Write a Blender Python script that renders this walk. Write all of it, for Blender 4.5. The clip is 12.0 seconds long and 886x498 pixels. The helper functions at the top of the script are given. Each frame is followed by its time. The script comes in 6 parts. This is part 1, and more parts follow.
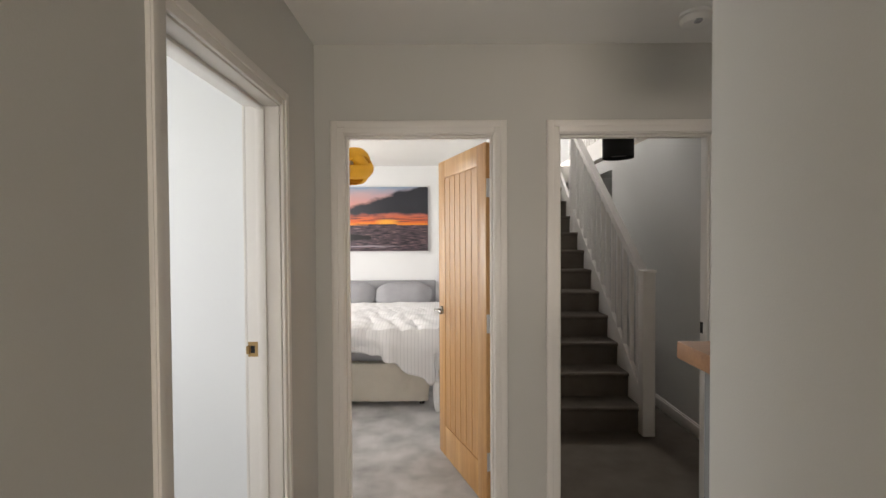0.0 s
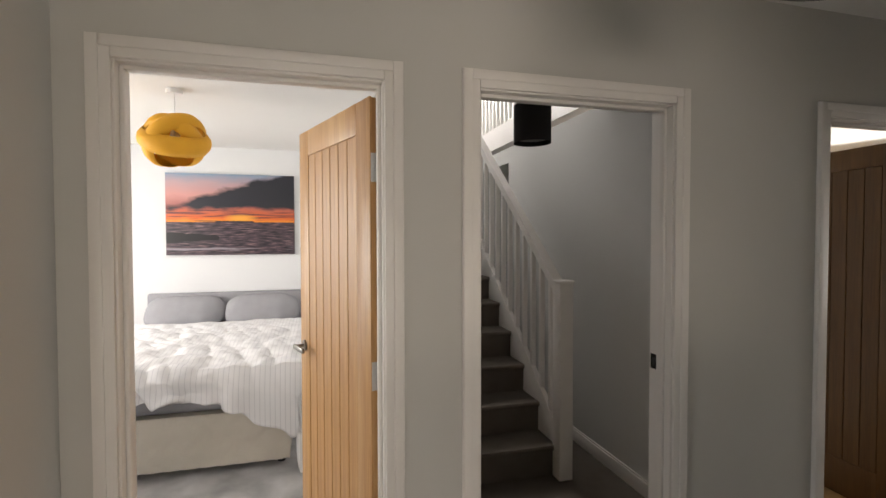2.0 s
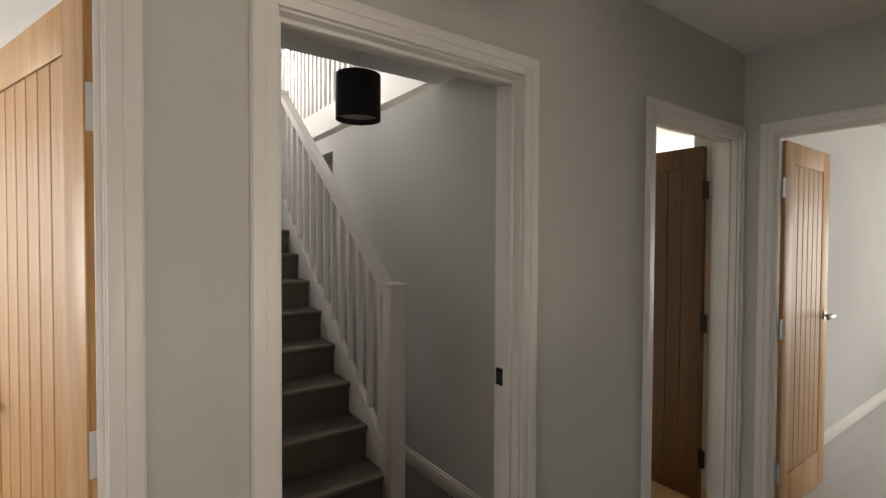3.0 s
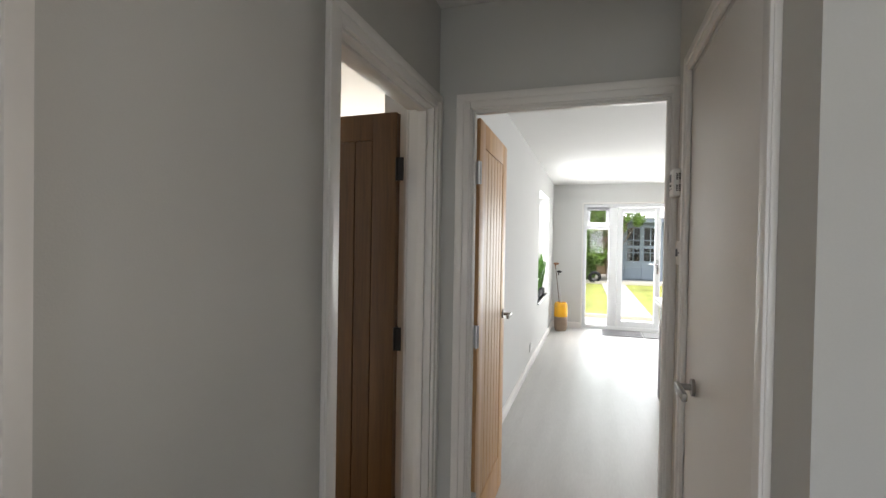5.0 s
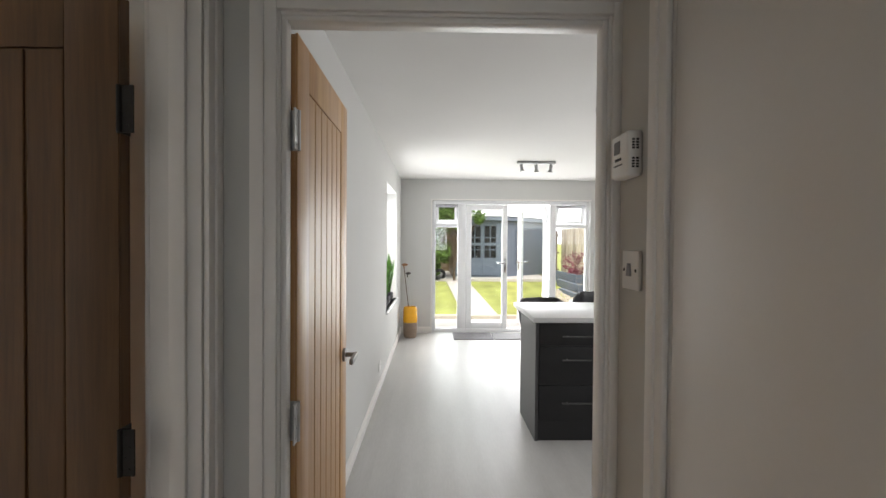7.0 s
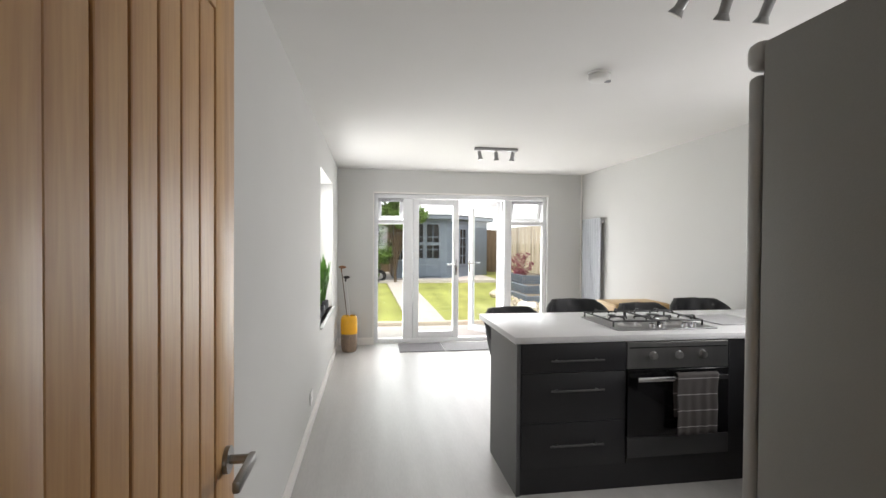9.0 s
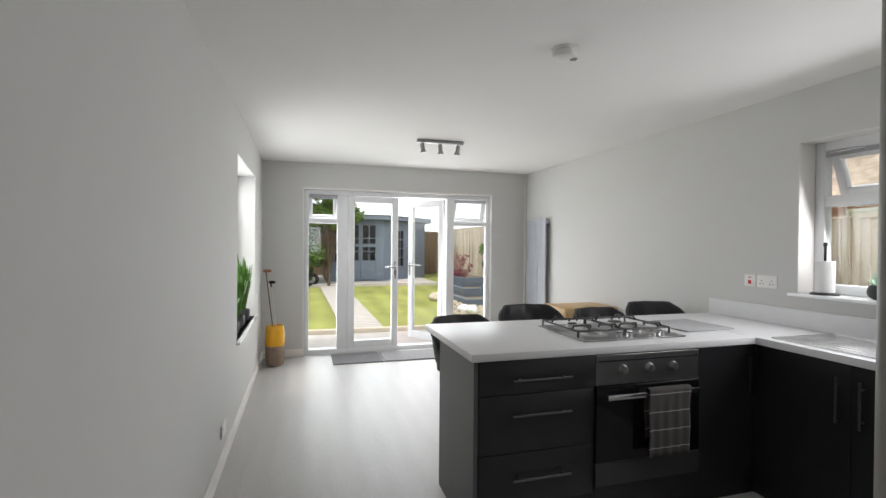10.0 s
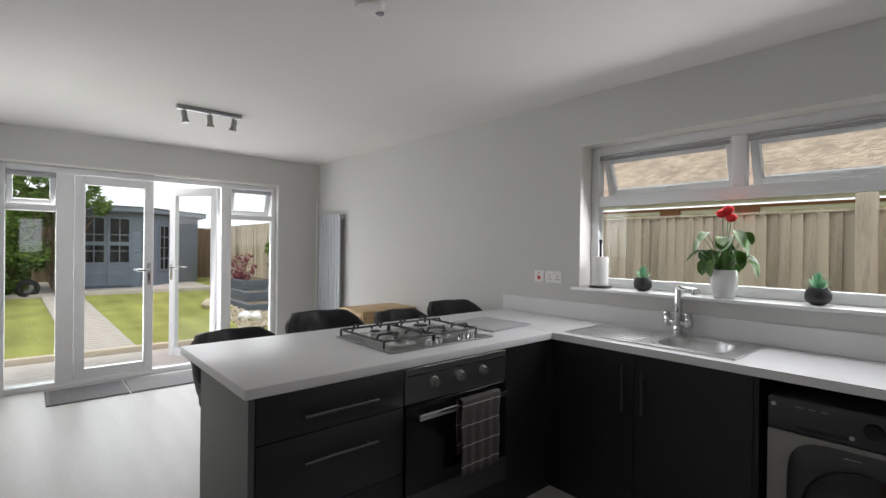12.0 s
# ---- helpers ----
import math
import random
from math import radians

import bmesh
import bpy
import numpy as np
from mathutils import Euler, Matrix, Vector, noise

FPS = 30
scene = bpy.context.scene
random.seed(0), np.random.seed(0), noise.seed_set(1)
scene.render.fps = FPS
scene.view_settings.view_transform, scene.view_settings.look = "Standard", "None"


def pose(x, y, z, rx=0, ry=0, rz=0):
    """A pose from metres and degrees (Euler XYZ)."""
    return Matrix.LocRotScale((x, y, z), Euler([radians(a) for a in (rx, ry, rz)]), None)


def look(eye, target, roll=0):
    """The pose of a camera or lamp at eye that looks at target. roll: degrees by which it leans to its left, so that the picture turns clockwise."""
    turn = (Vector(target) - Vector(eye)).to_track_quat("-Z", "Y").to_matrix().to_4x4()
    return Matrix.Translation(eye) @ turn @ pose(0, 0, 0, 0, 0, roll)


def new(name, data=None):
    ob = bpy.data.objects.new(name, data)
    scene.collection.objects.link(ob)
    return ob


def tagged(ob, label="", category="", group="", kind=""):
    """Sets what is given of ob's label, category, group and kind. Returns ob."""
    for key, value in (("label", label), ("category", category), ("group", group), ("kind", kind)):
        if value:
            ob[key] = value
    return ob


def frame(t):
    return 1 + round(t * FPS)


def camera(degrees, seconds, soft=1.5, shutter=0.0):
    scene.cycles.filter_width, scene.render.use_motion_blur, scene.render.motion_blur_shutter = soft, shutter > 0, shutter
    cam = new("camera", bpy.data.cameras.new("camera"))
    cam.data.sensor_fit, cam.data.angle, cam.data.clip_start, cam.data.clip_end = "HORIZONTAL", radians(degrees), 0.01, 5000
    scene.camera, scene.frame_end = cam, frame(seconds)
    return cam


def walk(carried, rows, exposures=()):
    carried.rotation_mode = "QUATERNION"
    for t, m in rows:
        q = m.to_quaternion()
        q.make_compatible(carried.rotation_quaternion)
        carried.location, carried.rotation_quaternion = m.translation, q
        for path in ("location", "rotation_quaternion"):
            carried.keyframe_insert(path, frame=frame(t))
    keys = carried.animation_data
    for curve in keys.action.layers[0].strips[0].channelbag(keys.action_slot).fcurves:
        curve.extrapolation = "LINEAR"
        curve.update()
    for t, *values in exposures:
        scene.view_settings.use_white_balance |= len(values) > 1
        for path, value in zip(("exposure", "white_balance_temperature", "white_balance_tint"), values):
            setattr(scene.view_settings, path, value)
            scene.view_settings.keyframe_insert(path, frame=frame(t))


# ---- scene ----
cam = camera(86.6, 12.0)
PATH = [
    (0, (-0.104, 0.295, 1.457), (-0.105, 2.295, 1.415), -0.3),
    (0.5, (-0.099, 0.52, 1.468), (-0.063, 2.519, 1.424), -0.3),
    (1, (-0.102, 0.747, 1.476), (0.038, 2.742, 1.429), -0.4),
    (1.5, (-0.091, 0.977, 1.497), (0.187, 2.957, 1.444), -0.2),
    (2, (-0.049, 1.168, 1.489), (0.462, 3.101, 1.437), -0.1),
    (2.5, (0.036, 1.39, 1.476), (0.875, 3.204, 1.43), 0.0),
    (3, (0.164, 1.584, 1.46), (1.324, 3.213, 1.415), 0.3),
    (3.5, (0.31, 1.755, 1.475), (1.741, 3.151, 1.423), 0.5),
    (5.5, (1.194, 2.098, 1.405), (3.154, 2.494, 1.386), 1.23),
    (6, (1.41, 2.137, 1.404), (3.397, 2.365, 1.385), 1.5),
    (6.5, (1.605, 2.169, 1.428), (3.604, 2.242, 1.404), 1.1),
    (7, (1.811, 2.194, 1.455), (3.81, 2.155, 1.424), 0.41),
    (9, (2.67, 2.263, 1.442), (4.647, 1.961, 1.412), 0.4),
    (9.5, (2.891, 2.268, 1.432), (4.847, 1.853, 1.401), 0.4),
    (10, (3.122, 2.225, 1.428), (5.04, 1.658, 1.409), 0.5),
    (10.5, (3.268, 2.182, 1.438), (5.12, 1.428, 1.415), 0.5),
    (11, (3.42, 2.119, 1.437), (5.174, 1.158, 1.418), 0.6),
    (11.5, (3.534, 2.074, 1.415), (5.16, 0.91, 1.403), 0.7),
    (12, (3.582, 2.015, 1.398), (5.08, 0.69, 1.389), 0.7),
]

EXPO = [(0.0, 1.12, 7350, 15), (1.5, 1.10, 7350, 16), (3.0, 1.20, 7550, 16), (3.6, 1.50, 7000, 14), (5.5, 1.43, 6700, 13), (6.5, 1.18, 6750, 14), (7.2, 1.05, 6800, 14), (9.0, 0.95, 6850, 15), (9.5, 0.84, 6800, 15), (10.5, 0.33, 6600, 14), (12.0, 0.15, 6700, 15)]
walk(cam, [(t, look(eye, target, roll)) for t, eye, target, roll in PATH], EXPO)

# ---- light ----
SUN_EL, SUN_AZ = 60.0, 315.0
world = bpy.data.worlds.new("sky")
scene.world = world
world.use_nodes = True
wt = world.node_tree
sky = wt.nodes.new("ShaderNodeTexSky")
sky.sky_type = "NISHITA"
sky.sun_disc = False
sky.sun_elevation, sky.sun_rotation = radians(SUN_EL), radians(SUN_AZ)
sky.air_density, sky.dust_density = 1.0, 3.0
wt.nodes["Background"].inputs[1].default_value = 0.15
haze = wt.nodes.new("ShaderNodeMix")
haze.data_type = "RGBA"
haze.inputs[0].default_value = 0.75
haze.inputs[7].default_value = (9.3, 9.5, 9.8, 1)
wt.links.new(sky.outputs[0], haze.inputs[6])
wt.links.new(haze.outputs[2], wt.nodes["Background"].inputs[0])
sun = new("sun", bpy.data.lights.new("sun", "SUN"))
sun.data.energy, sun.data.angle, sun.data.color = 1.3, radians(12.0), (1.0, 0.95, 0.88)
az = radians(SUN_AZ)
sun_from = Vector((math.sin(az) * math.cos(radians(SUN_EL)), math.cos(az) * math.cos(radians(SUN_EL)), math.sin(radians(SUN_EL))))
sun.matrix_world = look(sun_from * 30, (0, 0, 0))


def area_lamp(name, eye, target, w, h, power, color=(0.93, 0.97, 1.0)):
    """The sky's light at a window's opening, or a fill lamp added elsewhere."""
    lamp = bpy.data.lights.new(name, "AREA")
    lamp.shape, lamp.size, lamp.size_y, lamp.energy, lamp.color = "RECTANGLE", w, h, power, color
    ob = new(name, lamp)
    ob.matrix_world = look(eye, target)
    return ob


area_lamp("daylight_garden_doors", (9.52, 0.95, 1.1), (5.0, 1.15, 0.85), 2.4, 1.95, 42)
area_lamp("daylight_kitchen_window", (4.47, -0.965, 1.62), (4.5, 2.0, 0.3), 1.65, 0.8, 16)
area_lamp("daylight_side_window", (7.7, 2.98, 1.4), (7.7, 0.0, 1.0), 1.3, 1.3, 17)
area_lamp("daylight_bedroom", (-3.2, 4.9, 1.5), (0.0, 4.7, 0.8), 1.9, 1.3, 39)
area_lamp("daylight_bathroom", (-2.7, 1.8, 1.6), (-0.8, 1.8, 1.2), 0.9, 1.0, 12.5, (0.84, 0.92, 1.0))
area_lamp("daylight_lounge", (5.6, 4.5, 1.5), (2.5, 3.6, 1.0), 1.8, 1.3, 30)
area_lamp("daylight_landing", (1.1, 7.8, 3.9), (1.1, 4.0, 2.0), 1.2, 1.0, 40)
# Added fill behind the camera's start; no source is seen there.
area_lamp("fill_light_passage", (-0.15, -2.55, 1.3), (-0.15, 3.0, 1.2), 0.8, 1.6, 15, (1.0, 0.97, 0.92))
# Added fill from an unseen space, let in through the recess opening.
area_lamp("fill_light_recess", (1.7, -2.55, 1.5), (1.4, 2.0, 1.3), 2.0, 1.1, 13, (1.0, 0.97, 0.92))

# ---- materials ----
def material(name, color, rough=0.6, metal=0.0, vary=0.06, scale=8.0, fine=180.0, bump=0.02, spec=0.5, per_object=0.0, stretch=(1, 1, 1), sheen=0.0, coat=0.0, island=0.0):
    """A surface with slow stains, fine grain and relief, at real size."""
    m = bpy.data.materials.new(name)
    m.use_nodes = True
    t = m.node_tree
    p = t.nodes["Principled BSDF"]
    p.inputs["Roughness"].default_value, p.inputs["Metallic"].default_value = rough, metal
    p.inputs["Specular IOR Level"].default_value = spec
    p.inputs["Sheen Weight"].default_value = sheen
    p.inputs["Coat Weight"].default_value = coat
    co = t.nodes.new("ShaderNodeTexCoord")
    mp = t.nodes.new("ShaderNodeMapping")
    mp.inputs["Scale"].default_value = stretch
    t.links.new(co.outputs["Object"], mp.inputs[0])
    big, small = t.nodes.new("ShaderNodeTexNoise"), t.nodes.new("ShaderNodeTexNoise")
    big.inputs["Scale"].default_value, big.inputs["Detail"].default_value = scale, 3
    small.inputs["Scale"].default_value, small.inputs["Detail"].default_value = fine, 2
    for n in (big, small):
        t.links.new(mp.outputs[0], n.inputs["Vector"])
    add = t.nodes.new("ShaderNodeMath")
    add.operation = "MULTIPLY_ADD"
    t.links.new(small.outputs[0], add.inputs[0])
    add.inputs[1].default_value = 0.5
    t.links.new(big.outputs[0], add.inputs[2])
    last = add.outputs[0]
    if per_object:
        info = t.nodes.new("ShaderNodeObjectInfo")
        more = t.nodes.new("ShaderNodeMath")
        more.operation = "MULTIPLY_ADD"
        t.links.new(info.outputs["Random"], more.inputs[0])
        more.inputs[1].default_value = per_object
        t.links.new(last, more.inputs[2])
        last = more.outputs[0]
    if island:
        geo = t.nodes.new("ShaderNodeNewGeometry")
        more = t.nodes.new("ShaderNodeMath")
        more.operation = "MULTIPLY_ADD"
        t.links.new(geo.outputs["Random Per Island"], more.inputs[0])
        more.inputs[1].default_value = island
        t.links.new(last, more.inputs[2])
        last = more.outputs[0]
        per_object += island
    ramp = t.nodes.new("ShaderNodeMapRange")
    ramp.inputs[1].default_value, ramp.inputs[2].default_value = 0.45, 1.05 + per_object
    ramp.inputs[3].default_value, ramp.inputs[4].default_value = 1 - vary, 1 + vary
    t.links.new(last, ramp.inputs[0])
    mul = t.nodes.new("ShaderNodeMix")
    mul.data_type, mul.blend_type = "RGBA", "MULTIPLY"
    mul.inputs[0].default_value = 1.0
    mul.inputs[6].default_value = (*color, 1)
    t.links.new(ramp.outputs[0], mul.inputs[7])
    t.links.new(mul.outputs[2], p.inputs["Base Color"])
    if bump:
        b = t.nodes.new("ShaderNodeBump")
        b.inputs["Strength"].default_value, b.inputs["Distance"].default_value = min(1.0, bump * 10), 0.002
        t.links.new(small.outputs[0], b.inputs["Height"])
        t.links.new(b.outputs[0], p.inputs["Normal"])
    return m


def glass_material(name, tint=(0.97, 1.0, 0.99)):
    """Thin clear window glass."""
    m = bpy.data.materials.new(name)
    m.use_nodes = True
    t = m.node_tree
    t.nodes.clear()
    out, mix = t.nodes.new("ShaderNodeOutputMaterial"), t.nodes.new("ShaderNodeMixShader")
    tr, gl, fr = t.nodes.new("ShaderNodeBsdfTransparent"), t.nodes.new("ShaderNodeBsdfGlossy"), t.nodes.new("ShaderNodeFresnel")
    tr.inputs[0].default_value = (*tint, 1)
    gl.inputs["Roughness"].default_value = 0.01
    fr.inputs[0].default_value = 1.35
    t.links.new(fr.outputs[0], mix.inputs[0])
    t.links.new(tr.outputs[0], mix.inputs[1])
    t.links.new(gl.outputs[0], mix.inputs[2])
    t.links.new(mix.outputs[0], out.inputs[0])
    return m


def wood_material(name, dark, light, rough=0.42, along=(1, 1, 0.06), scale=14.0, per_object=0.0):
    """Timber with long grain along one axis."""
    m = bpy.data.materials.new(name)
    m.use_nodes = True
    t = m.node_tree
    p = t.nodes["Principled BSDF"]
    p.inputs["Roughness"].default_value = rough
    co, mp = t.nodes.new("ShaderNodeTexCoord"), t.nodes.new("ShaderNodeMapping")
    mp.inputs["Scale"].default_value = along
    t.links.new(co.outputs["Object"], mp.inputs[0])
    a, b = t.nodes.new("ShaderNodeTexNoise"), t.nodes.new("ShaderNodeTexNoise")
    a.inputs["Scale"].default_value, a.inputs["Detail"].default_value, a.inputs["Distortion"].default_value = scale, 5, 0.6
    b.inputs["Scale"].default_value, b.inputs["Detail"].default_value = scale * 9, 3
    t.links.new(mp.outputs[0], a.inputs["Vector"])
    t.links.new(mp.outputs[0], b.inputs["Vector"])
    add = t.nodes.new("ShaderNodeMath")
    add.operation = "MULTIPLY_ADD"
    t.links.new(b.outputs[0], add.inputs[0])
    add.inputs[1].default_value = 0.45
    t.links.new(a.outputs[0], add.inputs[2])
    last = add.outputs[0]
    if per_object:
        info, more = t.nodes.new("ShaderNodeObjectInfo"), t.nodes.new("ShaderNodeMath")
        more.operation = "MULTIPLY_ADD"
        more.inputs[1].default_value = per_object
        t.links.new(info.outputs["Random"], more.inputs[0])
        t.links.new(last, more.inputs[2])
        last = more.outputs[0]
    ramp = t.nodes.new("ShaderNodeValToRGB")
    ramp.color_ramp.elements[0].position, ramp.color_ramp.elements[1].position = 0.5, min(1.0, 0.95 + per_object * 0.5)
    ramp.color_ramp.elements[0].color, ramp.color_ramp.elements[1].color = (*dark, 1), (*light, 1)
    t.links.new(last, ramp.inputs[0])
    t.links.new(ramp.outputs[0], p.inputs["Base Color"])
    bp = t.nodes.new("ShaderNodeBump")
    bp.inputs["Strength"].default_value, bp.inputs["Distance"].default_value = 0.15, 0.001
    t.links.new(b.outputs[0], bp.inputs["Height"])
    t.links.new(bp.outputs[0], p.inputs["Normal"])
    return m


WALL = material("pale_grey_wall_paint", (0.60, 0.60, 0.585), 0.85, vary=0.025, scale=1.3, fine=260, bump=0.012)
HALLWALL = material("grey_hall_wall_paint", (0.57, 0.565, 0.54), 0.85, vary=0.025, scale=1.3, fine=260, bump=0.012)
BEDWALL = material("white_wall_paint", (0.78, 0.79, 0.80), 0.85, vary=0.02, scale=1.3, fine=260, bump=0.012)
CEIL = material("ceiling_white", (0.80, 0.79, 0.77), 0.9, vary=0.02, scale=1.5, fine=200, bump=0.01)
GLOSSWHITE = material("white_satin_woodwork", (0.78, 0.755, 0.725), 0.35, vary=0.012, scale=5, fine=90, bump=0.01)
PVC = material("white_plastic_frame", (0.82, 0.83, 0.84), 0.25, vary=0.02, scale=4, fine=80, bump=0.004)
OAK = wood_material("oak_veneer", (0.40, 0.20, 0.075), (0.60, 0.36, 0.155))
# Same oak as OAK, darkened: the backlit door's shade is put into the colour.
OAKSHADED = wood_material("shaded_oak_veneer", (0.075, 0.031, 0.008), (0.150, 0.070, 0.021))
WORKTOP_WOOD = wood_material("oiled_wood_top", (0.21, 0.09, 0.038), (0.34, 0.165, 0.075), along=(0.08, 1, 1))
LIGHTWOOD = wood_material("pale_pine", (0.50, 0.31, 0.14), (0.66, 0.45, 0.22), along=(0.08, 1, 1))
CARPET = material("grey_carpet", (0.42, 0.415, 0.415), 0.98, vary=0.45, scale=4.5, fine=420, bump=0.09, spec=0.1, sheen=0.2)
STAIRCARPET = material("brown_grey_stair_carpet", (0.125, 0.108, 0.092), 0.98, vary=0.18, scale=6, fine=420, bump=0.09, spec=0.1)
PLANK = material("pale_vinyl_planks", (0.48, 0.47, 0.455), 0.42, vary=0.10, scale=4, fine=60, bump=0.006, per_object=0.04, stretch=(0.25, 1.6, 1))
HALLFLOOR = material("hall_vinyl", (0.45, 0.44, 0.42), 0.4, vary=0.08, scale=4, fine=60, bump=0.008)
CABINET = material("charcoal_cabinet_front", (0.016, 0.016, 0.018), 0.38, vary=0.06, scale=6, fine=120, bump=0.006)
# Cabinet charcoal made lighter: the end panel's grazing reflection is put into the colour.
CABINETSHEEN = material("charcoal_cabinet_sheen", (0.075, 0.075, 0.080), 0.38, vary=0.06, scale=6, fine=120, bump=0.006)
WORKTOP = material("white_laminate_worktop", (0.73, 0.73, 0.74), 0.38, vary=0.03, scale=9, fine=300, bump=0.006)
STEEL = material("brushed_steel", (0.60, 0.60, 0.60), 0.28, 1.0, vary=0.06, scale=5, fine=160, bump=0.01, stretch=(1, 6, 1))
CHROME = material("polished_chrome", (0.72, 0.72, 0.74), 0.12, 1.0, vary=0.03, bump=0.0)
DARKMETAL = material("dark_hinge_metal", (0.03, 0.028, 0.027), 0.4, 0.8, vary=0.08, bump=0.01)
BRASS = material("brass_plate", (0.45, 0.30, 0.14), 0.3, 1.0, vary=0.06, bump=0.01)
BLACK = material("black_enamel", (0.012, 0.012, 0.013), 0.35, vary=0.1, bump=0.01)
BLACKGLASS = material("black_oven_glass", (0.008, 0.008, 0.009), 0.06, vary=0.05, bump=0.0)
BLACKFABRIC = material("black_lampshade", (0.012, 0.012, 0.014), 0.9, vary=0.1, fine=500, bump=0.03)
PLASTIC = material("white_plastic", (0.80, 0.79, 0.77), 0.4, vary=0.02, scale=10, bump=0.004)
REDPLASTIC = material("red_switch", (0.6, 0.03, 0.03), 0.35, bump=0.0)
FRIDGE = material("grey_fridge_side", (0.22, 0.22, 0.21), 0.5, vary=0.05, scale=3, fine=300, bump=0.012)
FRIDGEDOOR = material("silver_fridge_door", (0.34, 0.34, 0.33), 0.42, 0.3, vary=0.04, scale=3, fine=200, bump=0.008)
LEATHER = material("charcoal_quilted_leather", (0.022, 0.023, 0.026), 0.5, vary=0.12, scale=12, fine=220, bump=0.03)
RADIATOR = material("grey_radiator_enamel", (0.40, 0.42, 0.45), 0.35, vary=0.03, scale=4, bump=0.004)
YELLOW = material("mustard_lampshade", (0.75, 0.36, 0.02), 0.7, vary=0.05, fine=300, bump=0.02)
YELLOWGLAZE = material("yellow_glaze", (0.80, 0.40, 0.02), 0.2, vary=0.08, scale=12, bump=0.01)
STONEPOT = material("brown_pebbled_glaze", (0.24, 0.17, 0.12), 0.5, vary=0.5, scale=60, fine=200, bump=0.08)
SHEET = material("white_bed_linen", (0.74, 0.74, 0.75), 0.9, vary=0.04, scale=6, fine=300, bump=0.03, spec=0.2, sheen=0.2)
GREYFABRIC = material("grey_fabric", (0.34, 0.34, 0.36), 0.92, vary=0.07, scale=9, fine=400, bump=0.05, spec=0.2)
DIVAN = material("cream_quilted_divan", (0.58, 0.54, 0.47), 0.85, vary=0.05, scale=6, fine=250, bump=0.03, spec=0.2)
MAT = material("grey_door_mat", (0.20, 0.19, 0.20), 0.95, vary=0.12, scale=30, fine=300, bump=0.09)
TEATOWEL = material("grey_tea_towel", (0.12, 0.115, 0.115), 0.95, vary=0.12, scale=14, fine=300, bump=0.05)
GREYSHADE = material("grey_metal_lampshade", (0.16, 0.16, 0.15), 0.45, 0.2, vary=0.05, bump=0.006)
GREYPANEL = material("grey_painted_panel", (0.17, 0.175, 0.18), 0.6, vary=0.04, scale=3, bump=0.006)
SATIN = material("satin_nickel", (0.30, 0.295, 0.28), 0.32, 1.0, vary=0.05, bump=0.0)
HANDLE = material("dark_steel_handle", (0.13, 0.13, 0.13), 0.3, 1.0, vary=0.05, bump=0.0)
PANELSTEEL = material("dark_brushed_steel", (0.30, 0.30, 0.30), 0.33, 1.0, vary=0.06, scale=5, fine=160, bump=0.01, stretch=(1, 6, 1))
BOARDGLASS = material("frosted_grey_glass", (0.46, 0.46, 0.48), 0.25, vary=0.1, scale=20, bump=0.01)
GLASS = glass_material("window_glass")
def banded(m, width, low, high):
    """Slow mown bands across a lawn material."""
    t = m.node_tree
    p = t.nodes["Principled BSDF"]
    src = p.inputs["Base Color"].links[0].from_socket
    co, wave, rng, mul = t.nodes.new("ShaderNodeTexCoord"), t.nodes.new("ShaderNodeTexWave"), t.nodes.new("ShaderNodeMapRange"), t.nodes.new("ShaderNodeMix")
    wave.bands_direction = "Y"
    wave.inputs["Scale"].default_value = 0.314 / width
    wave.inputs["Distortion"].default_value = 1.2
    wave.inputs["Detail Scale"].default_value = 0.6
    t.links.new(co.outputs["Object"], wave.inputs["Vector"])
    t.links.new(wave.outputs["Fac"], rng.inputs[0])
    rng.inputs[3].default_value, rng.inputs[4].default_value = low, high
    mul.data_type, mul.blend_type = "RGBA", "MULTIPLY"
    mul.inputs[0].default_value = 1.0
    t.links.new(src, mul.inputs[6])
    t.links.new(rng.outputs[0], mul.inputs[7])
    t.links.new(mul.outputs[2], p.inputs["Base Color"])
    return m


GRASS = material("lawn_grass", (0.27, 0.285, 0.08), 0.9, vary=0.3, scale=1.2, fine=40, bump=0.09, spec=0.2)
banded(GRASS, 0.55, 0.90, 1.08)
BLADE = material("grass_blades", (0.30, 0.32, 0.09), 0.8, vary=0.3, scale=1.2, fine=60, bump=0.0, spec=0.2)
SOIL = material("ground_soil", (0.16, 0.13, 0.09), 0.95, vary=0.3, scale=2, fine=60, bump=0.09)
PAVING = material("pale_deck_boards", (0.50, 0.46, 0.42), 0.8, vary=0.15, scale=5, fine=80, bump=0.03, per_object=0.2)
SHEDPAINT = material("blue_grey_shed_paint", (0.165, 0.20, 0.25), 0.6, vary=0.12, scale=4, fine=90, bump=0.03, per_object=0.15)
SHEDROOF = material("roofing_felt", (0.10, 0.11, 0.12), 0.9, vary=0.2, scale=6, fine=120, bump=0.06)
SLEEPER = material("blue_grey_sleeper", (0.10, 0.125, 0.16), 0.75, vary=0.15, scale=5, fine=90, bump=0.04, per_object=0.2)
FENCEWOOD = wood_material("weathered_fence_boards", (0.19, 0.15, 0.115), (0.58, 0.50, 0.40), 0.85, along=(1, 1, 0.12), scale=12, per_object=0.5)
OLDFENCE = wood_material("dark_fence_boards", (0.09, 0.06, 0.04), (0.20, 0.14, 0.09), 0.85, along=(1, 1, 0.07), scale=10, per_object=0.3)
GRAVEL = material("gravel_stones", (0.46, 0.40, 0.32), 0.85, vary=0.45, scale=14, fine=120, bump=0.05, island=0.6)
